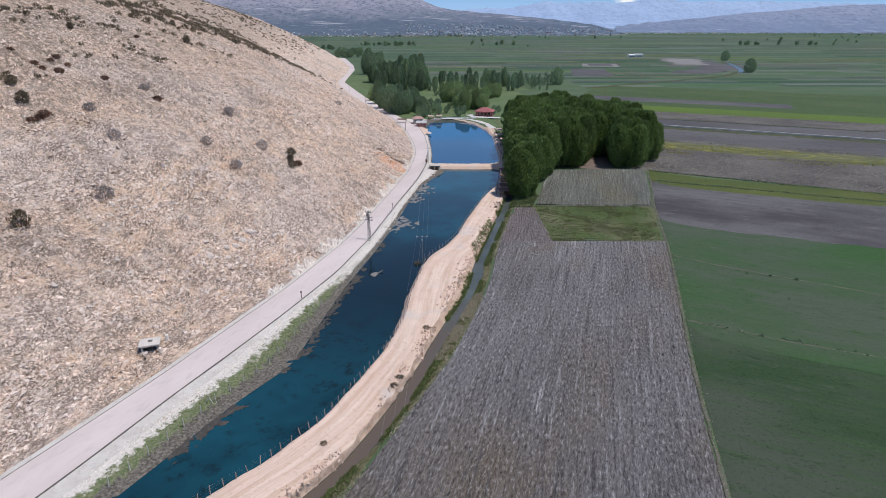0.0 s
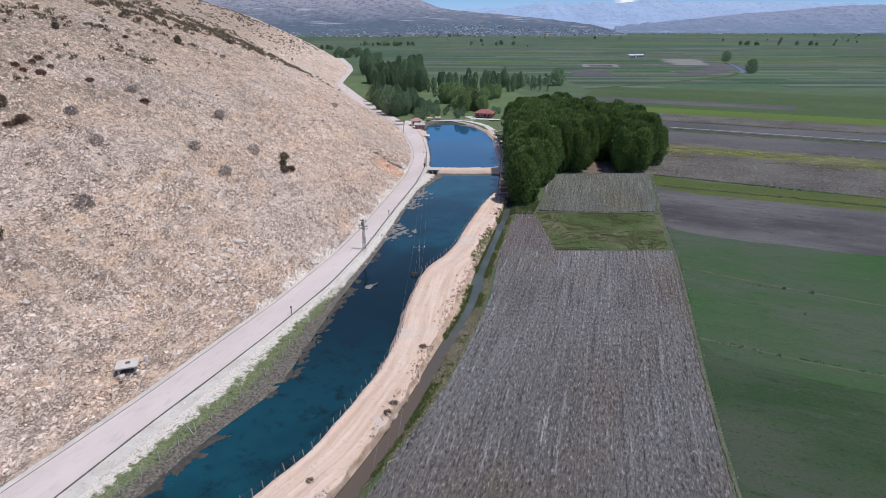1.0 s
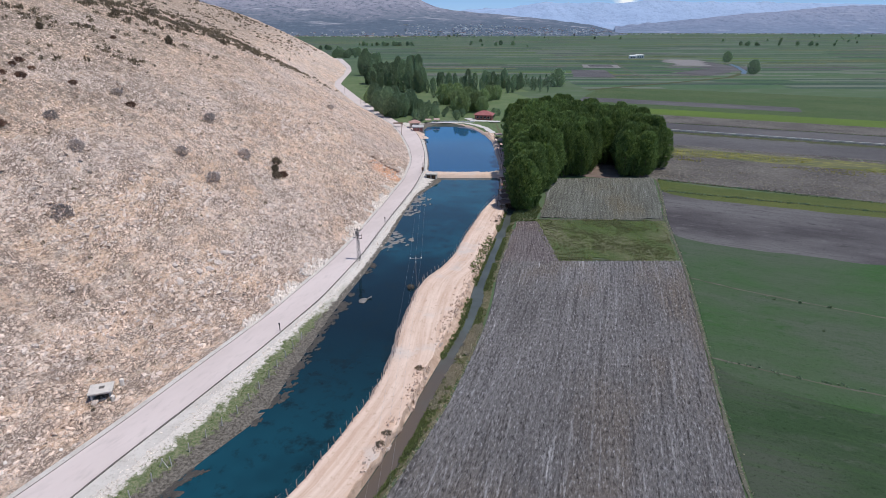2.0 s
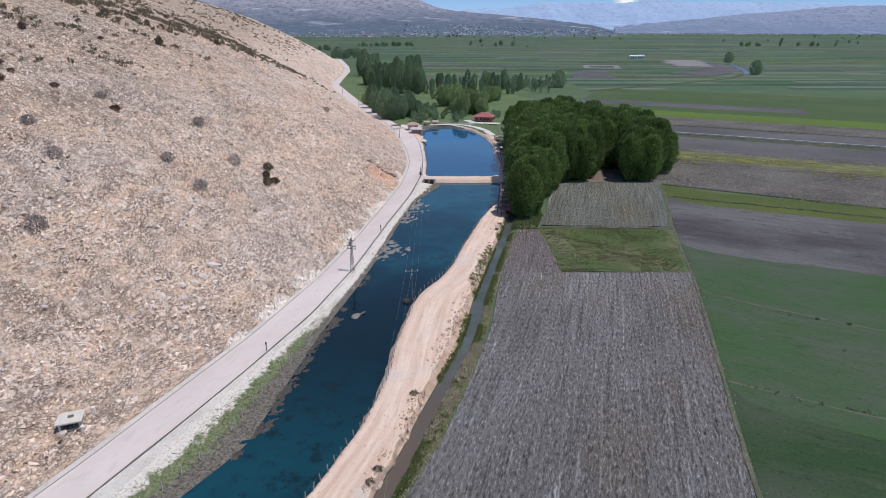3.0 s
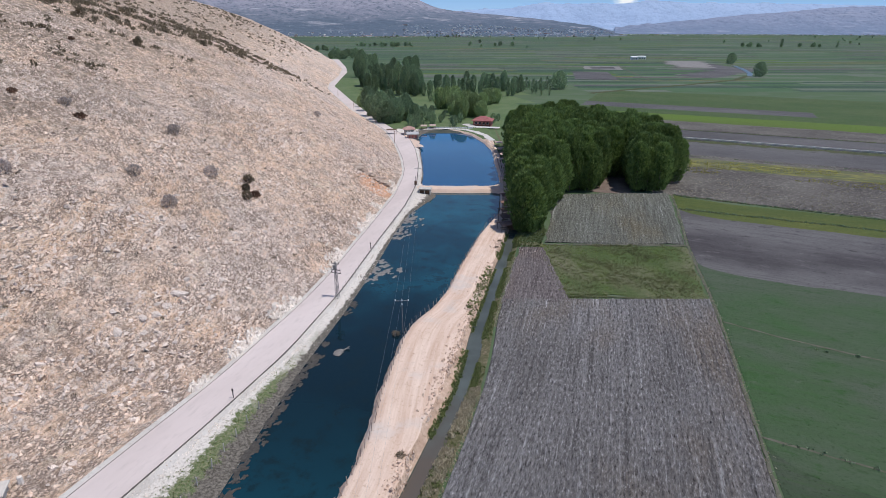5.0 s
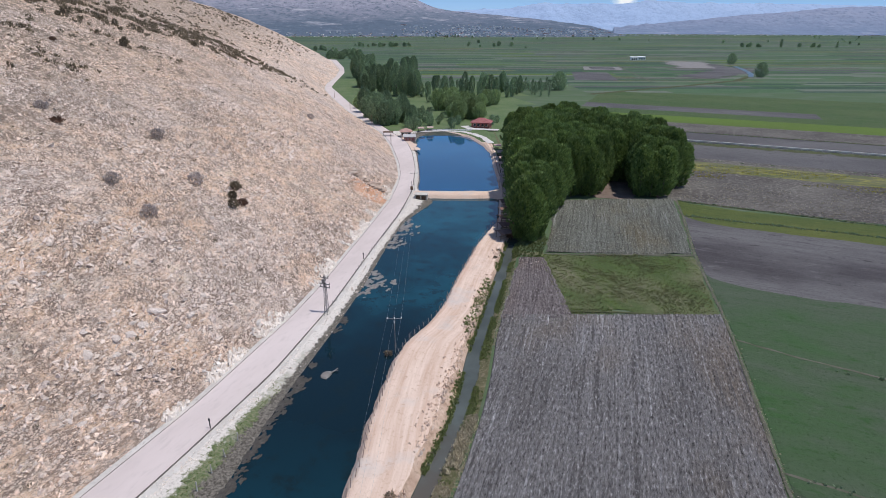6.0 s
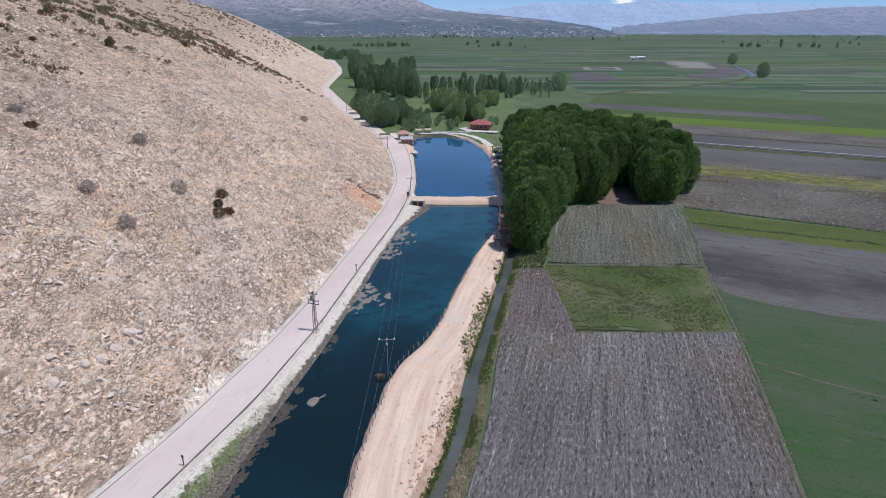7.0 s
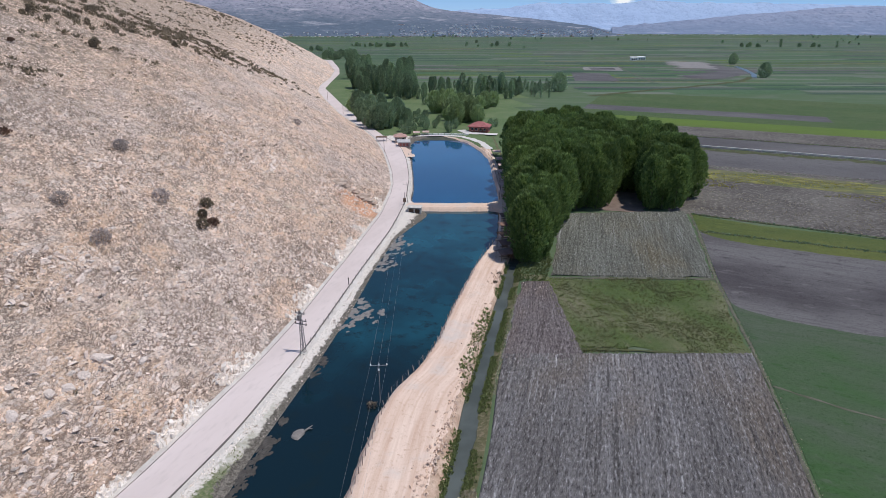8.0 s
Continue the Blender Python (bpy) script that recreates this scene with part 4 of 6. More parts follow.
    belt = [tree("broadleaf_tree", 17, 8.0, 420, 1.9, M_DARKLEAF, 81, "dark tree in a distant shelter belt", "tree", "round", 0.35, "distant shelter belts", 0.02)]
    spread(belt, fan(40, -0.185, -0.135, 1110, 1330) + scatter(26, -260, -70, 1780, 1860) + scatter(10, -340, -250, 1450, 1550) + scatter(8, 0, 320, 1450, 2300) + scatter(30, -300, 700, 2700, 3500) + scatter(16, 900, 1180, 1840, 1880) + scatter(26, 700, 2300, 1500, 3300), rng, 0.22, 0.75)


far_trees()


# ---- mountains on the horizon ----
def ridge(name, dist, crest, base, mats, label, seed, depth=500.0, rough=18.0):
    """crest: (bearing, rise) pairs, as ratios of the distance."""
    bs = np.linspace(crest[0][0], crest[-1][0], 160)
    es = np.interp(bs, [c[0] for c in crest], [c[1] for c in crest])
    rows = 22
    verts = []
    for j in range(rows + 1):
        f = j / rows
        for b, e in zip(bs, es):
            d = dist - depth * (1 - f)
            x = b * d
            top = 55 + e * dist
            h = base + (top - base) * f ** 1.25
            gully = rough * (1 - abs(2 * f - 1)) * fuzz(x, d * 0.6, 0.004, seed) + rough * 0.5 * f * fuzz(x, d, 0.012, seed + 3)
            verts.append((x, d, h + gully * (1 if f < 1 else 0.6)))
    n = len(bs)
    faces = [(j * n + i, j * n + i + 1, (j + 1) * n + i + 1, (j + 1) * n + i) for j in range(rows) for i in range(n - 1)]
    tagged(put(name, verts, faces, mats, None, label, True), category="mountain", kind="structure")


# distance haze is painted into these base colours, bluest on the farthest range
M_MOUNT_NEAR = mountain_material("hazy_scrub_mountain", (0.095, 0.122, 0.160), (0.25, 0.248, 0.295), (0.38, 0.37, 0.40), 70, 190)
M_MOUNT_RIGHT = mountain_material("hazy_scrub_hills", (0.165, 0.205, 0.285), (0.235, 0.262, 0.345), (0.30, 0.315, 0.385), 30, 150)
M_MOUNT_FAR = mountain_material("haze_blue_mountain", (0.29, 0.375, 0.525), (0.33, 0.415, 0.565), (0.355, 0.435, 0.58), 60, 220)

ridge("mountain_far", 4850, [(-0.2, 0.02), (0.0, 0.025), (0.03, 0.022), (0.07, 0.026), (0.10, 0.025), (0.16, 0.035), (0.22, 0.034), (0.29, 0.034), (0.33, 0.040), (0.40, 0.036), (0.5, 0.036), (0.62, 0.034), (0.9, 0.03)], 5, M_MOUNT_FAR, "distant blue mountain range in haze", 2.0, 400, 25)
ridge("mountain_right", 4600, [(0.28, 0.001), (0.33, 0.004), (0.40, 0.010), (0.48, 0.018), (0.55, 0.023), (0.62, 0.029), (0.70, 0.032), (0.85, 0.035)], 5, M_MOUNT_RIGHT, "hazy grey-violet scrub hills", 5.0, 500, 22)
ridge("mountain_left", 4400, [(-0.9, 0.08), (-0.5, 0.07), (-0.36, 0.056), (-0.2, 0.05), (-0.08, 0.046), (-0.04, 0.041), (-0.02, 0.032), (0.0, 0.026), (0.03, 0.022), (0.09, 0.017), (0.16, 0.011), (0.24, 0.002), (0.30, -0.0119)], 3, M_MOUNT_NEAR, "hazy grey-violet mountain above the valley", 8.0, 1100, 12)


def sky_backdrop():
    """Blue sky low over the mountains, with one bank of cloud."""
    m, nt, b = material("low_blue_sky", 1.0, 0.0)
    v = coords(nt)
    geo = nt.nodes.new("ShaderNodeNewGeometry")
    xyz = nt.nodes.new("ShaderNodeSeparateXYZ")
    nt.links.new(geo.outputs["Position"], xyz.inputs[0])
    col = mix(nt, span(nt, xyz.outputs["Z"], 60, 420), (0.42, 0.60, 0.82), (0.17, 0.40, 0.78))
    away = nt.nodes.new("ShaderNodeVectorMath")
    away.operation = "DISTANCE"
    away.inputs[1].default_value = (1570, 5180, 275)
    nt.links.new(geo.outputs["Position"], away.inputs[0])
    puff = nt.nodes.new("ShaderNodeMath")
    puff.operation = "MULTIPLY_ADD"
    puff.inputs[1].default_value = 420.0
    nt.links.new(grain(nt, coords(nt, (0.6, 1, 1.2)), 0.008, 5, 0.6), puff.inputs[0])
    nt.links.new(away.outputs["Value"], puff.inputs[2])
    col = mix(nt, span(nt, puff.outputs[0], 330, 235), col, (0.86, 0.90, 0.95))
    glow = nt.nodes.new("ShaderNodeEmission")
    nt.links.new(col, glow.inputs["Color"])
    nt.links.new(glow.outputs[0], nt.nodes["Material Output"].inputs["Surface"])
    verts = [(x, 5180, z) for z in (-60, 900) for x in (-5200, 5200)]
    tagged(put("sky_backdrop", verts, [(0, 1, 3, 2)], m, None, "clear blue sky with a bank of white cloud"), category="sky", kind="structure")


sky_backdrop()


# ---- far fields on the plain ----
def far_fields():
    rng = np.random.default_rng(17)
    # distance haze is mixed into these crop colours, bluer and greyer
    hazed = [grass_field("hazed_crop", a, b, None, 0.05) for a, b in (((0.066, 0.118, 0.056), (0.084, 0.130, 0.070)), ((0.044, 0.080, 0.050), (0.062, 0.096, 0.064)), ((0.125, 0.148, 0.110), (0.145, 0.162, 0.125)))]
    mats = [*hazed, M_SOIL_GREY, M_STUBBLE, M_PLAIN, M_FLOWER, M_BRIGHT]
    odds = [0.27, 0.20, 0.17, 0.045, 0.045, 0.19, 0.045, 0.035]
    quads = {k: [] for k in range(len(mats))}
    y = 575.0
    while y < 3900:
        deep = float(rng.uniform(4, 15)) * (1 + y / 2400)
        x = max(135.0, 0.02 * y) if y < 680 else float(ROAD_R(y)) + 90
        if y > 1090:
            x = -0.42 * y
        while x < 0.95 * y + 150:
            wide = float(rng.uniform(50, 240)) * (0.6 + y / 1500)
            k = int(rng.choice(len(mats), p=odds))
            if k != 5:
                sk = -0.10 * deep
                z = 0.05 + 0.02 * k + float(far_rise(y))
                z1 = 0.05 + 0.02 * k + float(far_rise(y + deep))
                sl = -0.06
                quads[k].append([(x, y, z), (x + wide * 0.985, y + sl * 0, z), (x + wide * 0.985 + sk, y + deep * 0.93, z1), (x + sk, y + deep * 0.93, z1)])
            x += wide
        y += deep
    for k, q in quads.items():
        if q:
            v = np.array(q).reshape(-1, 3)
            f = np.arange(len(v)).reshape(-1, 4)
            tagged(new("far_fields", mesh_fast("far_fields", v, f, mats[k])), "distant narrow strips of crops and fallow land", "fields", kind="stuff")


far_fields()


def ribbon(name, pts, width, mat, z, label, category, n=60, ragged=0.25, kind="structure"):
    """A narrow strip along a line of points on the ground."""
    p = np.array(pts, float)
    t = np.concatenate([[0], np.cumsum(np.linalg.norm(np.diff(p, axis=0), axis=1))])
    s = np.linspace(0, t[-1], n)
    x, y = np.interp(s, t, p[:, 0]), np.interp(s, t, p[:, 1])
    dx, dy = np.gradient(x), np.gradient(y)
    ln = np.hypot(dx, dy)
    nx, ny = dy / ln, -dx / ln
    verts = []
    for i in range(n):
        for side in (-1, 0, 1):
            w = side * width * (0.5 + ragged * fuzz(x[i] * 3 + side * 40, y[i] * 3, 0.1, 1.0))
            px, py = x[i] + nx[i] * w, y[i] + ny[i] * w
            verts.append((px, py, z + (0.02 if side == 0 else 0) + float(far_rise(py))))
    faces = [(i * 3 + c, i * 3 + c + 1, i * 3 + c + 4, i * 3 + c + 3) for i in range(n - 1) for c in range(2)]
    return tagged(put(name, verts, faces, mat, None, label), category=category, kind=kind)


M_CLEARING = earth("bare_reddish_dirt", (0.15, 0.11, 0.095), (0.20, 0.155, 0.135), (0.09, 0.08, 0.05), 0.3, 1.2)
M_EDGE = earth("weedy_furrow_edge", (0.085, 0.085, 0.062), (0.14, 0.13, 0.105), (0.05, 0.065, 0.03), 0.3, 1.2)
M_PALEDIRT = earth("pale_dirt", (0.19, 0.18, 0.17), (0.24, 0.225, 0.215), (0.14, 0.13, 0.12), 0.2, 1.0)
M_DARKVERGE = earth("dark_weedy_edge", (0.055, 0.062, 0.03), (0.075, 0.085, 0.035), (0.10, 0.09, 0.06), 0.2, 1.0)
ribbon("field_edge", [(float(FIELD_R(y)) + 0.35, y) for y in range(-10, 236, 6)], 0.5, M_EDGE, 0.13, "dry weedy edge between ploughed soil and crops", "verge", 240, 0.6)
ribbon("field_path", [(48.5, 102.6), (64.8, 93.8), (78.5, 88.1), (110, 74), (190, 40)], 0.4, M_EDGE, 0.14, "thin dry path across the green field", "path", 120, 0.6)
ribbon("field_edge", [(58.9, 137.4), (65.5, 132.1), (77.7, 124.5), (110, 106), (190, 62)], 0.45, M_EDGE, 0.16, "thin weedy line between two green crops", "verge", 140, 0.7)
ribbon("field_edge", [(80, 213.6), (148, 185), (250, 137)], 0.9, M_DARKVERGE, 0.16, "dark weedy field boundary", "verge", 120, 0.6)
ribbon("field_edge", [(84, 230.2), (155, 194), (260, 144)], 0.7, M_DARKVERGE, 0.16, "dark weedy field boundary", "verge", 120, 0.6)
ribbon("field_edge", [(132, 372.3), (240, 321.6)], 1.6, M_DARKVERGE, 0.2, "dark line between two bare fields", "verge", 90, 0.5)
ribbon("field_edge", [(30, 181.2), (68.6, 180.2)], 0.9, M_EDGE, 0.16, "pale trampled edge between two fields", "verge", 60, 0.5)
ribbon("field_edge", [(29, 149.3), (60, 146.6)], 0.7, M_DARKVERGE, 0.2, "dark furrow along the grass strip", "verge", 60, 0.5)
ribbon("field_edge", [(23.4, 181.8), (30, 181.4)], 3.0, M_STRIP, 0.1, "grassy corner by the ditch", "verge", 30, 0.5)
field("soil_tongue", [(15.4, 145.5), (30.3, 145.5), (29.6, 179), (23.4, 179)], M_TONGUE, "ploughed tongue of soil beside the ditch", 0.09, 40, 80, 0.0, 1.05)
ribbon("grove_clearing", [(63.5, 232.5), (66, 242), (69, 256)], 13.0, M_CLEARING, 0.1, "bare reddish dirt clearing between the poplars", "clearing", 20, 0.2)
ribbon("farm_track", [(134, 560), (190, 600), (250, 640), (330, 700), (372, 760)], 7.0, M_DARKVERGE, 0.2, "sunken farm drain across the fields", "track", 80, 0.3)
ribbon("farm_track", [(232, 690), (255, 860), (290, 1050)], 2.2, M_EDGE, 0.25, "straight farm track to the far buildings", "track", 60, 0.2)
ribbon("gravel_bar", [(300, 742), (345, 790), (400, 850), (410, 1000)], 48.0, M_SOIL_GREY, 0.2, "grey gravel beside the river bend", "gravel", 60, 0.3)
ribbon("gravel_bar", [(372, 905), (395, 1000), (420, 1075)], 55.0, M_PALEDIRT, 0.3, "pale gravel bar at the river bend", "gravel", 40, 0.3)
ribbon("river_bend", [(372, 752), (396, 800), (425, 880), (450, 960)], 6.0, M_DITCHWATER, 0.32, "pale river bend in the plain", "water", 40, 0.2)
ribbon("field_patch", [(176, 700), (196, 820)], 46.0, M_SOIL_GREY, 0.26, "pale grey fallow plot", "field", 12, 0.05)
ribbon("field_patch", [(225, 860), (240, 930)], 52.0, M_PALEDIRT, 0.28, "pale bare plot with a dark yard", "field", 12, 0.05)
ribbon("field_patch", [(228, 870), (236, 915)], 34.0, M_SOIL_DARK, 0.36, "dark yard in a pale plot", "field", 12, 0.05)


# ---- stones ----
def stones(name, spots, lo, hi, mat, label, seed, flat=0.6, sink=0.25, long=0.0):
    """Loose angular stones, one mesh."""
    rng = np.random.default_rng(seed)
    n = len(spots)
    corner = np.array([(x, y, z) for z in (-1, 1) for y in (-1, 1) for x in (-1, 1)], float)
    v = corner[None] * (1 + rng.uniform(-0.62, 0.38, (n, 8, 3)))
    v[:, 4:, :2] *= rng.uniform(0.15, 0.85, (n, 1, 2))
    size = lo + (hi - lo) * rng.uniform(0, 1, n) ** 2.2
    v *= size[:, None, None] * np.stack([rng.uniform(0.7, 1.2 + long, n), rng.uniform(0.32, 0.75, n), rng.uniform(0.6, 1.2, n) * flat], 1)[:, None, :] * 0.5
    a = rng.normal(1.1, 0.55, n)
    c, s = np.cos(a)[:, None], np.sin(a)[:, None]
    x, y = v[:, :, 0] * c - v[:, :, 1] * s, v[:, :, 0] * s + v[:, :, 1] * c
    z = v[:, :, 2] + x * rng.normal(0.1, 0.5, (n, 1)) + y * rng.normal(0, 0.5, (n, 1))
    q = np.array(spots, float)
    p = np.column_stack([q, surface(q[:, 0], q[:, 1])])
    v = np.stack([x + p[:, None, 0], y + p[:, None, 1], z + p[:, None, 2] + size[:, None] * flat * (0.5 - sink)], 2).reshape(-1, 3)
    quad = np.array([(0, 2, 3, 1), (4, 5, 7, 6), (0, 1, 5, 4), (1, 3, 7, 5), (3, 2, 6, 7), (2, 0, 4, 6)])
    f = (quad[None] + 8 * np.arange(n)[:, None, None]).reshape(-1, 4)
    return tagged(new(name, mesh_fast(name, v, f, mat)), label, "stones", kind="stuff")


def stone_material():
    m, nt, b = material("scree_stones", 0.95, 0.1)
    geo = nt.nodes.new("ShaderNodeNewGeometry")
    n = grain(nt, coords(nt), 1.8, 5, 0.7)
    big = grain(nt, coords(nt), 0.030, 5, 0.62)
    warm = mix(nt, span(nt, big, 0.40, 0.53), (0.83, 0.68, 0.59), (0.91, 0.65, 0.47))
    col = mix(nt, geo.outputs["Random Per Island"], (0.46, 0.365, 0.305), (0.90, 0.755, 0.66))
    col = mix(nt, 0.45, col, warm)
    col = mix(nt, span(nt, n, 0.50, 0.34), col, (0.40, 0.30, 0.24))
    nt.links.new(col, b.inputs["Base Color"])
    bump(nt, b, n, 0.5, 0.1)
    return m


M_SCREE = stone_material()
M_RIB = earth("weathered_grey_ledges", (0.72, 0.585, 0.50), (0.86, 0.72, 0.625), (0.30, 0.225, 0.18), 0.8, 1.9, 1.0, 0.35, c_lo=0.52, c_hi=0.68)


def scree():
    rng = np.random.default_rng(21)
    n = 200000
    y = 50 + 370 * rng.uniform(0, 1, n) ** 1.3
    d = rng.uniform(1.5, 150, n)
    x = np.interp(y, TABLE_Y, TABLE_TOE) - d
    cover = 0.62 + 0.8 * rough_waves(x, y, 0.045, 12.0, 3) + 0.7 * rough_waves(d, y * 0.3, 0.16, 3.0, 3)
    cover = np.clip(cover, 0.25, 1.0) * (0.4 + 0.6 * smooth(140, 70, d)) * (0.25 + 0.75 * smooth(425, 260, y))
    keep = np.flatnonzero(rng.uniform(0, 1, n) < cover)[:85000]
    spots = np.column_stack([x, y])[keep]
    stones("scree_stones", spots, 0.25, 0.95, M_SCREE, "loose angular limestone scree on the slope", 22, 0.55, 0.46, 0.15)
    ribs = []
    while len(ribs) < 3600:
        y = float(rng.uniform(60, 250))
        d = 3 + 55 * float(rng.uniform())
        x = float(TOE(y)) - d
        if fuzz(0.45 * x + 0.89 * y, (0.89 * x - 0.45 * y) * 3, 0.03, 18.0) > 0.12:
            ribs.append((x, y))
    stones("rock_ribs", ribs, 0.45, 1.5, M_RIB, "weathered limestone ribs breaking through the slope", 27, 0.55, 0.46, 0.3)
    toe = []
    while len(toe) < 2600:
        y = float(rng.uniform(112, 240))
        if fuzz(0, y, 0.12, 8.0) < -0.05:
            continue
        toe.append((float(TOE(y)) - float(abs(rng.normal(0, 1.0))) * (1.2 + 1.0 * fuzz(0, y, 0.08, 4.0)) + 0.2, y))
    stones("roadside_rubble", toe, 0.2, 1.15, M_WHITEROCK, "white broken limestone along the road cutting", 23, 0.8)
    rim = []
    while len(rim) < 1300:
        y = float(rng.uniform(58, 135))
        L = lines_at(y)
        rim.append((float(L[3] + rng.normal(0.3, 0.55) * (1.2 if y < 100 else 0.6)), y))
    stones("shoulder_rubble", rim, 0.10, 0.34, M_WHITEROCK, "pale rubble along the gravel shoulder", 24)
    heap = [(float(rng.uniform(22.8, 28.6)), float(rng.normal(175.4, 1.2))) for _ in range(160)]
    stones("field_rubble", heap, 0.2, 0.7, M_ROCK, "pale stones heaped at the field corner", 26)
    bank = []
    while len(bank) < 700:
        y = float(rng.uniform(125, 345))
        if 228 < y < 243:
            continue
        L = lines_at(y)
        bank.append((float(L[3] + (L[4] - L[3]) * rng.uniform(0.1, 1.0)), y))
    clods = []
    while len(clods) < 1100:
        y = float(rng.uniform(54, 186))
        L = lines_at(y)
        if fuzz(0, y, 0.09, 21.0) > -0.25:
            clods.append((float(L[7]) + 0.5 - float(abs(rng.normal(0, 1.1))), y))
    stones("berm_clods", clods, 0.15, 0.85, M_BERM, "dumped clods of pale dirt along the edge of the berm", 28, 0.7, 0.3)
    stones("bank_stones", bank, 0.15, 0.5, M_ROCK, "grey stones on the water bank", 25)


scree()


def boulder_meshes():
    out = []
    for k in range(6):
        rng = np.random.default_rng(90 + k)
        bm = bmesh.new()
        bmesh.ops.create_icosphere(bm, subdivisions=2, radius=1.0)
        axes = [Vector(rng.normal(0, 1, 3)).normalized() for _ in range(9)]
        for v in bm.verts:
            for a in axes:
                h = v.co.dot(a)
                if h > 0.62:
                    v.co -= a * (h - 0.62)
            v.co *= 1 + 0.12 * noise.noise(v.co * 2.3 + Vector((k * 5, 0, 0)))
            v.co.z *= 0.62
        me = bpy.data.meshes.new("boulder")
        bm.to_mesh(me)
        bm.free()
        out.append(me)
    return out


def boulders():
    rng = np.random.default_rng(31)
    shapes = boulder_meshes()
    tinted = {}
    def place(x, y, r, mat, label, group):
        k = int(rng.integers(len(shapes)))
        if (k, mat.name) not in tinted:
            me = shapes[k].copy()
            me.name = "boulder"
            me.materials.append(mat)
            tinted[(k, mat.name)] = me
        ob = tagged(new("boulder", tinted[(k, mat.name)]), label, "boulder", group)
        ob.matrix_basis = pose(x, y, surface(x, y) - 0.12 * r, float(rng.normal(0, 12)), float(rng.normal(0, 12)), float(rng.uniform(0, 360))) @ Matrix.Diagonal((r, r * float(rng.uniform(0.6, 0.9)), r * float(rng.uniform(0.7, 1.1)), 1))
    known = [(-49.9, 129.0, 1.6), (-48.8, 131.5, 1.3), (-51.2, 127.2, 1.5), (-50.1, 124.6, 1.0), (-47.9, 135.0, 1.9), (-42.5, 134.5, 0.9), (-42.9, 136.8, 1.2), (-53.5, 122.3, 1.4), (-55.4, 126.0, 1.1), (-47.7, 138.6, 1.0), (-45.0, 124.8, 0.8)]
    for x, y, r in known:
        place(x, y, r, M_ROCK, "big rounded grey limestone boulder on the slope", "boulders on the hillside")
    for _ in range(120):
        y = float(rng.uniform(85, 175))
        d = float(rng.uniform(6, 45))
        place(float(TOE(y)) - d, y, float(0.4 + 0.7 * rng.uniform() ** 2), M_ROCK, "weathered grey limestone boulder in the scree", "boulders on the hillside")
    for _ in range(110):
        y = float(rng.uniform(112, 225))
        if fuzz(0, y, 0.12, 8.0) < -0.05:
            continue
        place(float(TOE(y)) - float(abs(rng.normal(0.8, 1.0))), y, float(0.5 + 1.0 * rng.uniform() ** 1.6), M_WHITEROCK, "freshly broken white limestone block beside the road", "roadside rocks")
    for _ in range(14):
        y = float(rng.uniform(62, 80))
        place(float(TOE(y)) - float(rng.uniform(1, 9)), y, float(0.35 + 0.6 * rng.uniform() ** 2), M_WHITEROCK, "pale limestone block at the foot of the hill", "roadside rocks")


boulders()


M_LEDGE = earth("rusty_brown_rock", (0.40, 0.30, 0.235), (0.50, 0.41, 0.34), (0.20, 0.13, 0.095), 0.4, 1.6, 0.8, 0.3)


def rock_ledge():
    """The dark overhanging ledge above the orange scar."""
    root = tagged(new("rock_ledge"), "jutting rock ledge over a fresh orange scar", "rock")
    rng = np.random.default_rng(5)
    for k in range(13):
        f = k / 12
        x, y = -28.5 + 11.0 * f, 238.0 - 4.0 * f + 0.8 * math.sin(k * 2.1)
        bm = bmesh.new()
        bmesh.ops.create_icosphere(bm, subdivisions=2, radius=1.0)
        r = float(rng.uniform(1.2, 2.1))
        for v in bm.verts:
            q = v.co * (1 + 0.45 * noise.noise(v.co * 1.7 + Vector((k * 3.1, 0, 0))))
            v.co = Vector((x + q.x * r * 1.25, y + q.y * r * 0.9, surface(x, y) + 0.15 + q.z * r * 0.55))
        part("slab", bm, M_LEDGE, root)


rock_ledge()


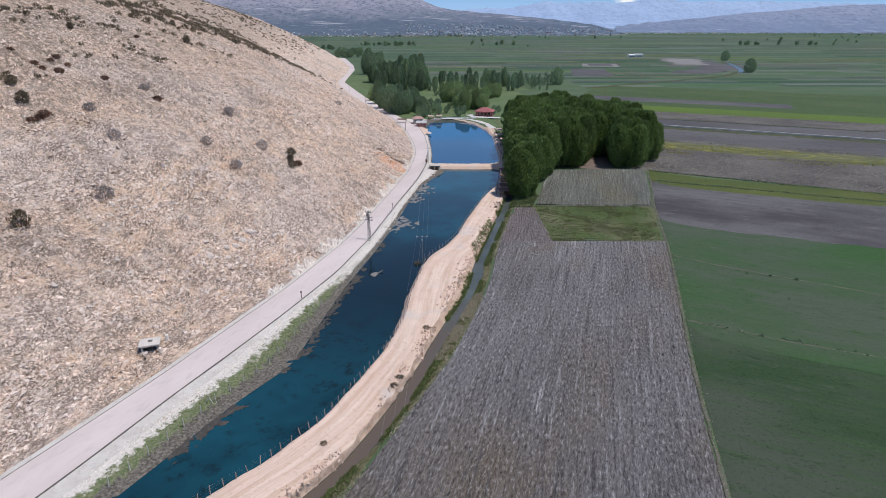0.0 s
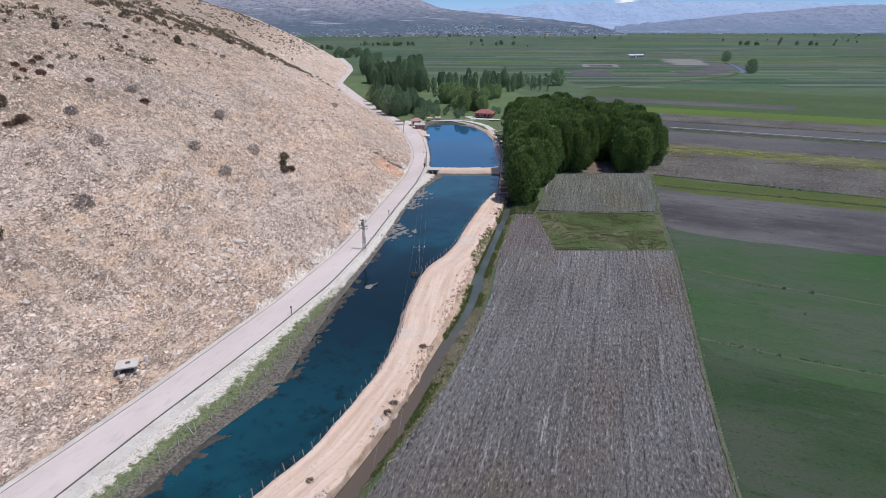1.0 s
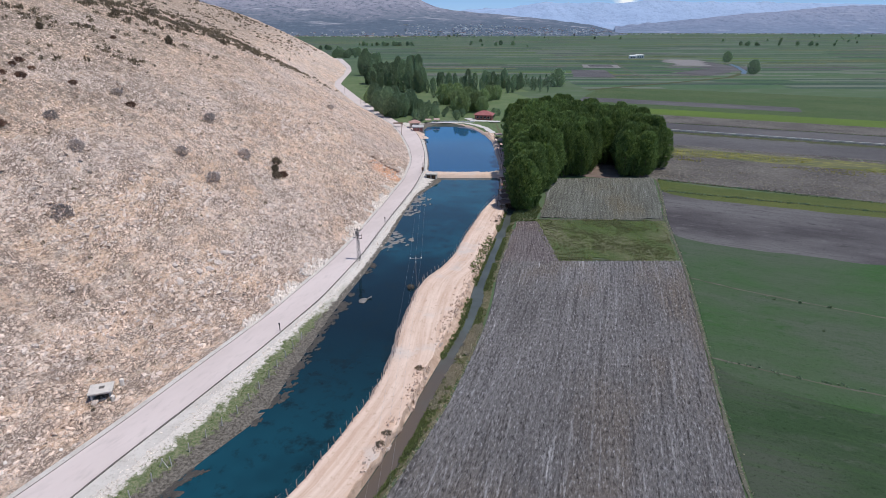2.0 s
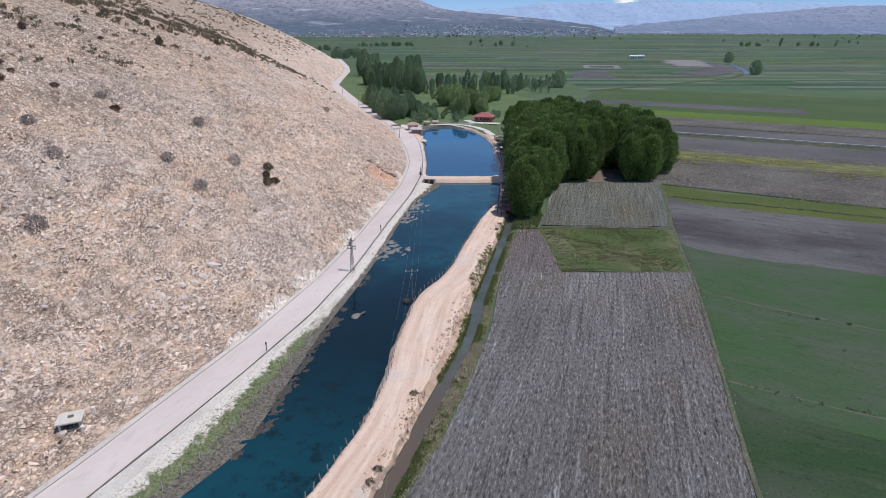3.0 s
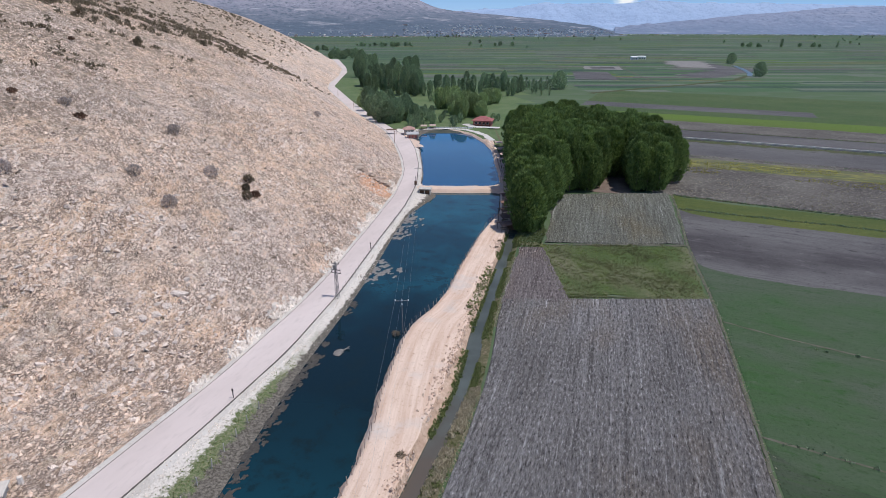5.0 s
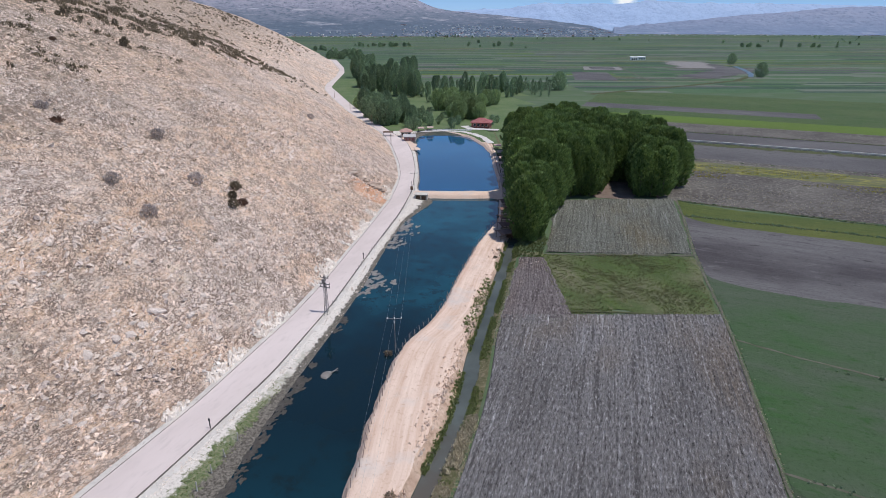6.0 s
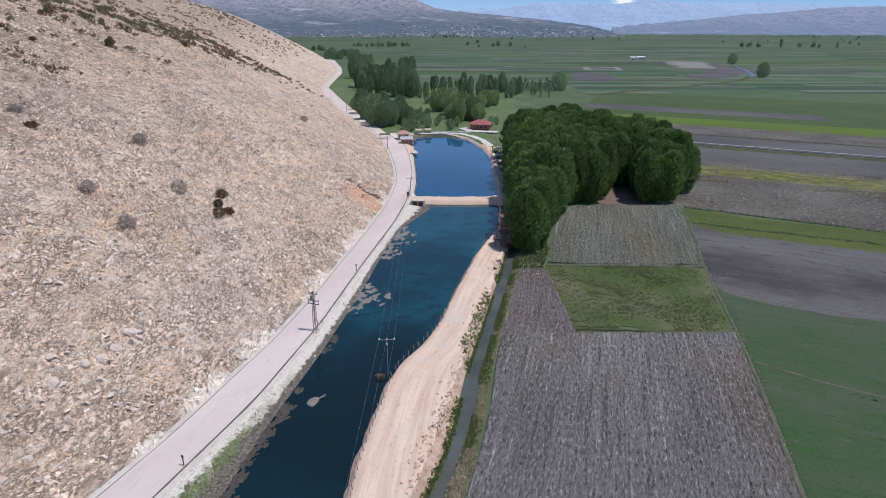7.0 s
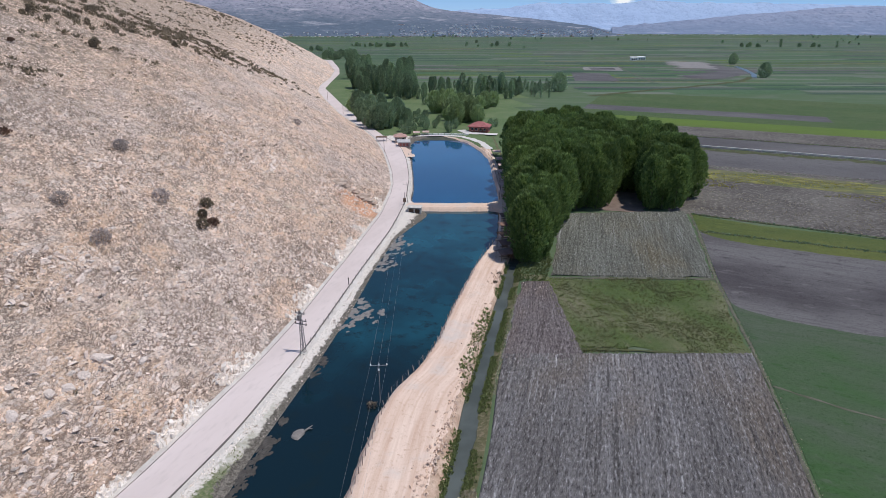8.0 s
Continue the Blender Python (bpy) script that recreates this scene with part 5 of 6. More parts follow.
# ---- shrubs on the hillside ----
def shrubs():
    rng = np.random.default_rng(41)
    grey = [tree("shrub", 1.9 + 0.4 * k, 1.55 + 0.2 * k, 420, 0.30, M_SHRUB, 101 + k, "leafless grey-brown shrub on the rocky slope", "shrub", "round", 0.08, "hillside shrubs", 0.0) for k in range(3)]
    spread(grey, [(-57.2, 156.6), (-56.6, 179.9), (-66.5, 162.0), (-70.8, 193.6), (-91.5, 182.1), (-82.1, 144.1), (-76.2, 125.5), (-90.8, 151.1), (-50.2, 282.9)], rng, 0.75, 1.05)
    dark = [tree("shrub", 2.2 + 0.5 * k, 1.25 + 0.2 * k, 360, 0.34, M_SCRUB, 111 + k, "dark evergreen shrub on the rocky slope", "shrub", "round", 0.08, "hillside shrubs", 0.0) for k in range(3)]
    spread(dark, [(-49.1, 185.2), (-48.4, 180.4), (-46.9, 176.2), (-100.7, 141.7), (-83.0, 107.5), (-124.4, 206.0), (-109.2, 260.7), (-132.5, 267.8), (-107.1, 148.1), (-132.4, 263.3), (-126.2, 288.7), (-107.2, 256.1), (-119.0, 293.7), (-110.0, 323.4)], rng, 0.7, 1.1)
    red = [tree("shrub", 1.5, 1.5, 300, 0.34, M_REDBUSH, 121 + k, "low reddish-brown shrub on the rocky slope", "shrub", "round", 0.07, "hillside shrubs", 0.0) for k in range(2)]
    spread(red, [(-45.9, 179.1), (-86.5, 179.1), (-99.7, 176.6), (-96.3, 139.5), (-97.2, 137.8), (-95.9, 141.0), (-111.0, 171.2), (-108.3, 174.2), (-106.0, 166.0), (-111.3, 164.4), (-108.8, 163.4), (-111.3, 174.6), (-117.7, 165.6), (-113.3, 227.1)], rng, 0.55, 1.05)


shrubs()


def scrub_belts():
    """Dense low scrub high on the slope and scattered tufts below it."""
    rng = np.random.default_rng(43)
    centres = []
    while len(centres) < 1000:
        y = float(rng.uniform(255, 500))
        d = float(np.interp(y, [255, 312, 331, 356, 445, 468, 482, 500], [131, 119, 111, 95, 80, 62, 44, 30]) + rng.normal(4, 13.0 + 0.04 * (y - 255)))
        if d > 8 and fuzz(d, y, 0.09, 3.0) > 0.05:
            centres.append((float(TOE(y)) - d, y, float(rng.uniform(0.35, 1.15)) * (1 + y / 1200)))
    while len(centres) < 2500:
        y = float(rng.uniform(240, 950))
        d = float(rng.uniform(30, 260))
        x = float(TOE(y)) - d
        over = smooth(-5, 30, d - float(np.interp(y, [255, 312, 356, 445, 480, 700], [131, 119, 95, 80, 44, 30])))
        if rng.uniform() < float(over) * np.clip(0.3 + 1.2 * fuzz(x, y, 0.03, 3.0), 0.02, 1):
            centres.append((x, y, float(rng.uniform(0.3, 0.9)) * (1 + y / 1000)))
    while len(centres) < 2700:
        y = float(rng.uniform(120, 270))
        d = float(rng.uniform(78, 125))
        x = float(TOE(y)) - d
        if fuzz(x, y, 0.07, 21.0) > 0.2:
            centres.append((x, y, float(rng.uniform(0.4, 1.2))))
    for _ in range(320):
        y = float(rng.uniform(60, 330))
        centres.append((float(TOE(y)) - float(rng.uniform(3, 110)), y, float(rng.uniform(0.2, 0.55))))
    pts, outs, sizes = [], [], []
    for x, y, r in centres:
        z = surface(x, y)
        k = 16
        a, t = rng.uniform(0, 6.28, k), rng.uniform(0, 1, k)
        rr = r * np.sqrt(1 - t * t) * rng.uniform(0.5, 1.1, k)
        pts.append(np.stack([x + rr * np.cos(a), y + rr * np.sin(a), z + 0.8 * r * t + 0.1], 1))
        outs.append(np.stack([np.cos(a), np.sin(a), 0 * a], 1))
        sizes.append(np.full(k, 0.55 * r))
    pts, outs, sizes = np.concatenate(pts), np.concatenate(outs), np.concatenate(sizes)
    v, f = leaf_cloud(pts, outs, 1.0, rng)
    mid = np.repeat(pts, 4, axis=0)
    v = mid + (v - mid) * np.repeat(sizes, 4)[:, None]
    tagged(new("hillside_scrub", mesh_fast("hillside_scrub", v, f, M_SCRUB)), "belts of low dark scrub on the upper slope", "scrub", kind="stuff")


scrub_belts()


# ---- plants along the ditch and banks ----
def tufts(name, spots, size, mat, label, seed, blades=7, tall=1.0):
    rng = np.random.default_rng(seed)
    pts = []
    for x, y in spots:
        z = ground_height(x, y)
        k = blades
        pts.append(np.stack([x + rng.normal(0, size * 0.45, k), y + rng.normal(0, size * 0.45, k), z + size * tall * rng.uniform(0.1, 0.7, k)], 1))
    pts = np.concatenate(pts)
    out = rng.normal(0, 0.5, pts.shape)
    v, f = leaf_cloud(pts, out, size * 0.75, rng)
    return tagged(new(name, mesh_fast(name, v, f, mat)), label, "grass", kind="stuff")


def bank_plants():
    rng = np.random.default_rng(51)
    green, reed, bank, edge = [], [], [], []
    while len(green) < 4600:
        y = float(rng.uniform(40, 190))
        L = lines_at(y)
        if rng.uniform() < 0.42:
            # clumps on the berm side, widest where the berm has slumped
            if y < 103 or (y > 118 and fuzz(0, y, 0.07, 6.0) < -0.12):
                continue
            wide = 1.9 if 139 < y < 164 else 0.9
            x = float(L[8] + 0.5 - wide * rng.uniform() ** 1.5 * (1 + 0.8 * fuzz(3, y, 0.15, 4.0)))
        else:
            if 97 < y < 112 and rng.uniform() < 0.8:
                continue
            x = float(L[9] + (L[10] - L[9]) * abs(rng.normal(0, 0.42)) - 0.2)
            if fuzz(x, y, 0.09, 2.0) < -0.2:
                continue
        green.append((x, y))
    while len(reed) < 800:
        y = float(rng.uniform(88, 115))
        L = lines_at(y)
        x = float(L[9] + (L[10] - L[9]) * rng.uniform(-0.05, 0.95))
        if fuzz(x, y, 0.25, 11.0) > -0.25:
            reed.append((x, y))
    while len(edge) < 700:
        y = float(rng.uniform(50, 172))
        if fuzz(0, y, 0.06, 15.0) > -0.3:
            edge.append((float(FIELD_L(y)) + float(rng.normal(0.25, 0.16)), y))
    for _ in range(600):
        y = float(rng.uniform(68, 125))
        L = lines_at(y)
        bank.append((float(L[3] + (L[4] - L[3]) * rng.uniform(0.15, 0.7)), y))
    tufts("field_margin_grass", edge, 0.22, M_REED, "dry pale grass along the margin of the ploughed field", 57, 4, 0.6)
    tufts("ditch_grass", green, 0.27, M_DITCHGRASS, "rank green grass along the ditch", 52, 6, 1.2)
    tufts("dry_reeds", reed, 0.36, M_REED, "dry straw-coloured reeds beside the ditch", 53, 6, 1.2)
    tufts("bank_grass", bank, 0.15, M_DITCHGRASS, "short green grass on the canal bank", 54, 5, 0.8)
    bush = [tree("shrub", 0.95 + 0.25 * k, 1.35, 300, 0.26, M_BROWNBUSH, 131 + k, "low brown bush on the edge of the dirt berm", "shrub", "round", 0.06, "bushes along the ditch", 0.02) for k in range(2)]
    spread(bush, [(-3.2, 97.9), (-7.2, 81.2), (-7.9, 78.8), (-16.6, 64.9), (-6.4, 133.2), (16.9, 177.0), (18.2, 182.0)], rng, 0.35, 0.6)
    thick = [tree("shrub", 2.4, 1.7, 330, 0.4, M_REDBUSH, 141, "brown tangled bush at the end of the berm", "shrub", "round", 0.07, "bushes along the ditch", 0.02)]
    spread(thick, [(22.8, 194.0), (24.8, 201.0), (25.6, 208.0)], rng, 0.6, 0.9)
    spot = [tree("shrub", 0.8, 0.7, 90, 0.3, M_DARKLEAF, 151, "small dark weed clump in the green field", "shrub", "round", 0.03, "weeds in the crop", 0.02)]
    spread(spot, [(71.0, 126.6), (72.4, 125.8), (77.0, 124.2), (82.0, 122.0), (74.5, 112.0)], rng, 0.35, 0.7)


bank_plants()


# ---- floating weed and stone in the canal ----
def weed_mats():
    """Rafts of weed at the canal's edge, widest where the bank bends."""
    rng = np.random.default_rng(61)
    n = 0
    while n < 320:
        y = float(rng.uniform(58, 212))
        L = lines_at(y)
        wide = 2.2 if 160 < y < 208 else 0.8
        x = float(L[4] + abs(rng.normal(0, wide)) + 0.1)
        if fuzz(x * 0.3, y, 0.09, 3.0) < 0.03:
            continue
        r = float(0.15 + 0.6 * rng.uniform() ** 1.7) * (1.4 if 160 < y < 208 else 1.0)
        k = 36
        ring = [r * max(0.3, 1 + 1.1 * fuzz(math.cos(6.283 * i / k) * 1.2 + n, math.sin(6.283 * i / k) * 1.2, 1.0, n * 0.7)) for i in range(k)]
        verts = [(0, 0, 0.1)] + [(ring[i] * 0.7 * math.cos(6.283 * i / k), ring[i] * math.sin(6.283 * i / k) * 1.3, 0.05) for i in range(k)] + [(ring[i] * 0.76 * math.cos(6.283 * i / k), ring[i] * math.sin(6.283 * i / k) * 1.4, -0.12) for i in range(k)]
        faces = [(0, 1 + i, 1 + (i + 1) % k) for i in range(k)] + [(1 + i, 1 + k + i, 1 + k + (i + 1) % k, 1 + (i + 1) % k) for i in range(k)]
        pale = y > 156
        ob = put("weed_mat", verts, faces, M_ALGAE2 if pale else M_ALGAE, None, "pale grey-brown floating weed mat at the canal edge" if pale else "dark brown floating weed mat at the canal edge")
        tagged(ob, category="weed mat", group="floating weed mats", kind="")
        ob.matrix_basis = pose(x, y, LEVEL, 0, 0, float(rng.normal(-25, 20)))
        n += 1


weed_mats()


def floating_stone():
    root = tagged(new("floating_debris"), "pale grey lump of debris in the canal", "debris")
    bm = bmesh.new()
    bmesh.ops.create_icosphere(bm, subdivisions=2, radius=1)
    for v in bm.verts:
        v.co *= 1 + 0.3 * noise.noise(v.co * 1.8)
        v.co = Vector((v.co.x * 0.9, v.co.y * 1.2, v.co.z * 0.35))
    part("lump", bm, M_ALGAE2, root)
    bm = bmesh.new()
    rod(bm, (0.4, 0.9, 0), (1.1, 2.1, 0.35), 0.16, 0.08)
    rod(bm, (0.7, 1.4, 0.1), (1.4, 1.5, 0.3), 0.1, 0.05)
    part("branch", bm, M_ALGAE2, root)
    root.matrix_basis = pose(-16.4, 126.6, LEVEL + 0.05, 0, 0, -20)


floating_stone()


# ---- dam between canal and pond ----
def dam():
    xs = np.linspace(-7.5, 26, 60)
    prof = [(235.0, -1.4), (236.4, 0.12), (236.9, 0.52), (239.0, 0.62), (241.5, 0.55), (242.6, 0.1), (244.2, -1.4)]
    verts = []
    for x in xs:
        bend = -0.8 * math.sin(math.pi * (x + 7.5) / 33.5)
        flare = 3.0 * float(smooth(20, 26, x))
        for k, (y, z) in enumerate(prof):
            dy = flare * (-1 if k < 3 else 1)
            verts.append((x, y + bend + dy + 0.25 * fuzz(x, y, 0.5, 2.0), z + (0.1 * fuzz(x, y, 0.7, 5.0) if 0 < k < 6 else 0)))
    n = len(prof)
    faces = [(i * n + k, (i + 1) * n + k, (i + 1) * n + k + 1, i * n + k + 1) for i in range(len(xs) - 1) for k in range(n - 1)]
    tagged(put("causeway", verts, faces, M_BERM, None, "sandy dirt causeway between canal and pond"), category="causeway", kind="structure")


dam()


def sluice():
    root = tagged(new("sluice_house"), "small concrete sluice box with dark openings at the causeway", "sluice")
    bm = bmesh.new()
    for x in (-1.9, 0, 1.9):
        box(bm, (x, 0, 0.2), (0.35, 2.6, 2.6), 0, 0.03)
    box(bm, (0, 1.2, 0.2), (4.1, 0.3, 2.6), 0, 0.03)
    part("wall", bm, M_CONCRETE, root)
    bm = bmesh.new()
    box(bm, (0, 0, 1.62), (4.6, 3.2, 0.25), 0, 0.04)
    part("roof", bm, M_CONCRETE, root)
    for x in (-0.95, 0.95):
        bm = bmesh.new()
        box(bm, (x, -0.9, 0.1), (1.5, 0.08, 1.9))
        part("gate", bm, M_DARKWOOD, root)
    root.matrix_basis = pose(-3.4, 232.8, 0.1, 0, 0, -8)


sluice()


# ---- fences ----
def fence(name, line_x, y0, y1, step, post_h, mat, label, strands=3, lean=3.0, r=0.06, post_label=""):
    rng = np.random.default_rng(int(y0 * 7 + y1))
    root = tagged(new(name), label, "fence")
    bm = bmesh.new()
    rod(bm, (0, 0, -0.3), (0, 0, post_h), r, r * 0.85, 6)
    me = bpy.data.meshes.new("post")
    bm.to_mesh(me)
    bm.free()
    me.materials.append(mat)
    tops = []
    y = y0
    while y <= y1:
        x = float(line_x(y))
        post = new("post", me)
        post.parent = root
        z = ground_height(x, y)
        post.matrix_basis = pose(x, y, z, float(rng.normal(0, lean)), float(rng.normal(0, lean)), 0)
        tops.append(Vector((x, y, z)))
        x2 = float(line_x(y + 1))
        y += step / math.hypot(1, x2 - x) * float(rng.uniform(0.93, 1.07))
    for k in range(strands):
        h = post_h * (0.35 + 0.6 * k / max(1, strands - 1))
        bm = bmesh.new()
        for a, b in zip(tops[:-1], tops[1:]):
            rod(bm, a + Vector((0, 0, h)), b + Vector((0, 0, h)), 0.003, 0.003, 3)
        part("wire", bm, M_WIRE, root)
    return root


fence("wire_fence", lambda y: WATER_R(y) + 1.2, 50, 196, 1.75, 1.35, M_POST, "leaning post and wire fence along the dirt berm", 3, 6.0, 0.065)
fence("wire_fence", lambda y: WATER_R(y) + 1.2, 198, 346, 3.0, 1.4, M_POST, "post and wire fence along the pond bank", 2, 4.0, 0.07)
fence("wire_fence", lambda y: lines_at(y)[3] + 0.62 * (lines_at(y)[4] - lines_at(y)[3]), 58, 112, 3.2, 1.5, M_CONCRETE, "pale concrete post fence on the grassy bank", 2, 3.0, 0.08)
fence("mesh_fence", lambda y: ROAD_R(y) + 0.45, 146, 228, 2.4, 1.3, M_STEEL, "low steel fence between road and water", 4, 2.0, 0.05)
fence("mesh_fence", lambda y: ROAD_R(y) + 2.0, 246, 318, 3.0, 1.3, M_STEEL, "low steel fence above the pond bank", 3, 2.0, 0.05)


def stay():
    root = tagged(new("leaning_stakes"), "pair of pale stakes leaning together on the bank", "stakes")
    for a in (-0.6, 0.6):
        bm = bmesh.new()
        rod(bm, (a, 0, -0.1), (-a * 0.2, 0.1, 1.4), 0.07, 0.06)
        part("stake", bm, M_CONCRETE, root)
    root.matrix_basis = pose(-36.6, 75.4, ground_height(-36.6, 75.4))


stay()


# ---- road edges ----
def road_seam(offset_line, width, label):
    ys = np.concatenate([np.arange(-20, 262, 1.5), np.arange(262, 420, 3)])
    verts = []
    for y in ys:
        x = float(offset_line(y))
        w = width * (0.7 + 0.5 * abs(fuzz(x * 0.2, y, 0.15, 2.0)))
        verts += [(x - w / 2, y, 0.775), (x, y, 0.83), (x + w / 2, y, 0.775), (x + w / 2, y, 0.6), (x - w / 2, y, 0.6)]
    faces = []
    for i in range(len(ys) - 1):
        for a, b in ((0, 1), (1, 2), (2, 3), (4, 0)):
            faces.append((i * 5 + a, i * 5 + b, i * 5 + 5 + b, i * 5 + 5 + a))
    tagged(put("road_seam", verts, faces, M_SEAM, None, label), category="road edge", kind="structure")


road_seam(lambda y: ROAD_R(y) + 0.05, 0.26, "dark uneven line along the road edge")
road_seam(lambda y: lines_at(y)[1] + 0.15, 0.14, "thin dark gutter line at the inner road edge")


# ---- poles and lines ----
def lattice_pole(x, y):
    root = tagged(new("lattice_pole"), "rusty grey lattice power pole with crossarms beside the road", "power pole")
    h = 8.4
    for sx, sy in ((-1, -1), (1, -1), (1, 1), (-1, 1)):
        bm = bmesh.new()
        rod(bm, (sx * 0.34, sy * 0.34, -0.3), (sx * 0.14, sy * 0.14, h), 0.06, 0.045, 4)
        part("leg", bm, M_STEEL, root)
    bm = bmesh.new()
    for k in range(12):
        z0, z1 = h * k / 12, h * (k + 1) / 12
        w0, w1 = 0.34 - 0.2 * k / 12, 0.34 - 0.2 * (k + 1) / 12
        for a, b in (((-1, -1), (1, -1)), ((1, -1), (1, 1)), ((1, 1), (-1, 1)), ((-1, 1), (-1, -1))):
            p, q = (a, b) if k % 2 else (b, a)
            rod(bm, (p[0] * w0, p[1] * w0, z0), (q[0] * w1, q[1] * w1, z1), 0.03, 0.03, 3)
    part("bracing", bm, M_STEEL, root)
    for z, w in ((h - 0.5, 1.5), (h - 1.9, 1.9), (h - 2.6, 1.9)):
        bm = bmesh.new()
        box(bm, (0, 0, z), (2 * w * 0.62, 0.16, 0.16), 0, 0.02)
        arm = part("crossarm", bm, M_STEEL, root)
        for s in (-0.9, 0, 0.9):
            bm = bmesh.new()
            rod(bm, (s * w * 0.62, 0, z + 0.05), (s * w * 0.62, 0, z + 0.45), 0.07, 0.045)
            part("insulator", bm, M_DARKWOOD, arm)
    bm = bmesh.new()
    box(bm, (-0.1, -0.35, h - 1.1), (0.55, 0.4, 0.8), 0, 0.05)
    part("transformer", bm, M_STEEL, root)
    bm = bmesh.new()
    box(bm, (0, 0, 0.02), (1.1, 1.1, 0.35), 0, 0.05)
    part("footing", bm, M_CONCRETE, root)
    root.matrix_basis = pose(x, y, 0.6, 0, 0, -20)
    return root


def slim_pole(x, y, z, h, label):
    root = tagged(new("power_pole"), label, "power pole", "power poles")
    bm = bmesh.new()
    rod(bm, (0, 0, -0.6), (0, 0, h), 0.09, 0.055, 8)
    part("shaft", bm, M_STEEL, root)
    bm = bmesh.new()
    box(bm, (0, 0, h - 0.55), (2.7, 0.1, 0.1), 0, 0.01)
    arm = part("crossarm", bm, M_STEEL, root)
    for s in (-1.25, 0, 1.25):
        bm = bmesh.new()
        rod(bm, (s, 0, h - 0.5), (s, 0, h - 0.22), 0.13, 0.09, 8)
        part("insulator", bm, M_INSULATOR, arm, "white porcelain insulator")
    bm = bmesh.new()
    box(bm, (0, -0.1, h - 1.25), (0.22, 0.2, 0.3), 0, 0.03)
    part("fitting", bm, M_INSULATOR, root, "white fitting on the shaft")
    root.matrix_basis = pose(x, y, z, 0, 0, 4)
    return root


lattice_pole(-20.0, 147.2)
POLES = [(-7.5, 20.0, 0.6, 6.6), (-5.2, 134.2, 0.0, 6.8), (-6.2, 241.5, 0.5, 6.8)]
for k, (x, y, z, h) in enumerate(POLES):
    slim_pole(x, y, z, h, "slim grey steel power pole with three white insulators")


def cable(a, b, sag):
    bm = bmesh.new()
    a, b = Vector(a), Vector(b)
    last = None
    for k in range(25):
        f = k / 24
        p = a.lerp(b, f) - Vector((0, 0, sag * 4 * f * (1 - f)))
        if last is not None:
            rod(bm, last, p, 0.011, 0.011, 3)
        last = p
    tagged(part("power_cable", bm, M_WIRE, None, "thin grey power cable strung between poles"), category="cable", group="power cables")


for s in (-1.25, 0, 1.25):
    for p, q in zip(POLES[:-1], POLES[1:]):
        cable((p[0] + s, p[1], p[2] + p[3] - 0.2), (q[0] + s, q[1], q[2] + q[3] - 0.2), 0.9)


def pole_box():
    root = tagged(new("switch_cabinet"), "dark electric cabinet on a post by the bridge", "cabinet")
    bm = bmesh.new()
    rod(bm, (0, 0, -0.2), (0, 0, 4.2), 0.1, 0.08)
    part("post", bm, M_STEEL, root)
    bm = bmesh.new()
    box(bm, (0, -0.25, 1.7), (0.9, 0.5, 1.3), 0, 0.04)
    part("cabinet", bm, M_DARKWOOD, root)
    root.matrix_basis = pose(-6.9, 238.5, 0.6)


pole_box()


# ---- buildings ----
def window(root, c, s, turn=0.0):
    bm = bmesh.new()
    box(bm, c, (s[0] + 0.2, s[1], s[2] + 0.2), turn)
    w = part("window", bm, M_WHITE, root)
    bm = bmesh.new()
    box(bm, (c[0], c[1] + (-0.03 if s[1] < s[0] else 0), c[2]), (s[0], s[1] + 0.06, s[2]), turn)
    part("pane", bm, M_DARKGLASS, w)


def hip_roof(root, w, d, z, rise, over, mat):
    hw, hd = w / 2 + over, d / 2 + over
    r = max(hw - hd, 0.2)
    verts = [(-hw, -hd, z), (hw, -hd, z), (hw, hd, z), (-hw, hd, z), (-r, 0, z + rise), (r, 0, z + rise),
             (-hw, -hd, z - 0.18), (hw, -hd, z - 0.18), (hw, hd, z - 0.18), (-hw, hd, z - 0.18)]
    faces = [(0, 1, 5, 4), (1, 2, 5), (2, 3, 4, 5), (3, 0, 4), (6, 7, 1, 0), (7, 8, 2, 1), (8, 9, 3, 2), (9, 6, 0, 3), (9, 8, 7, 6)]
    return put("roof", verts, faces, mat, root)


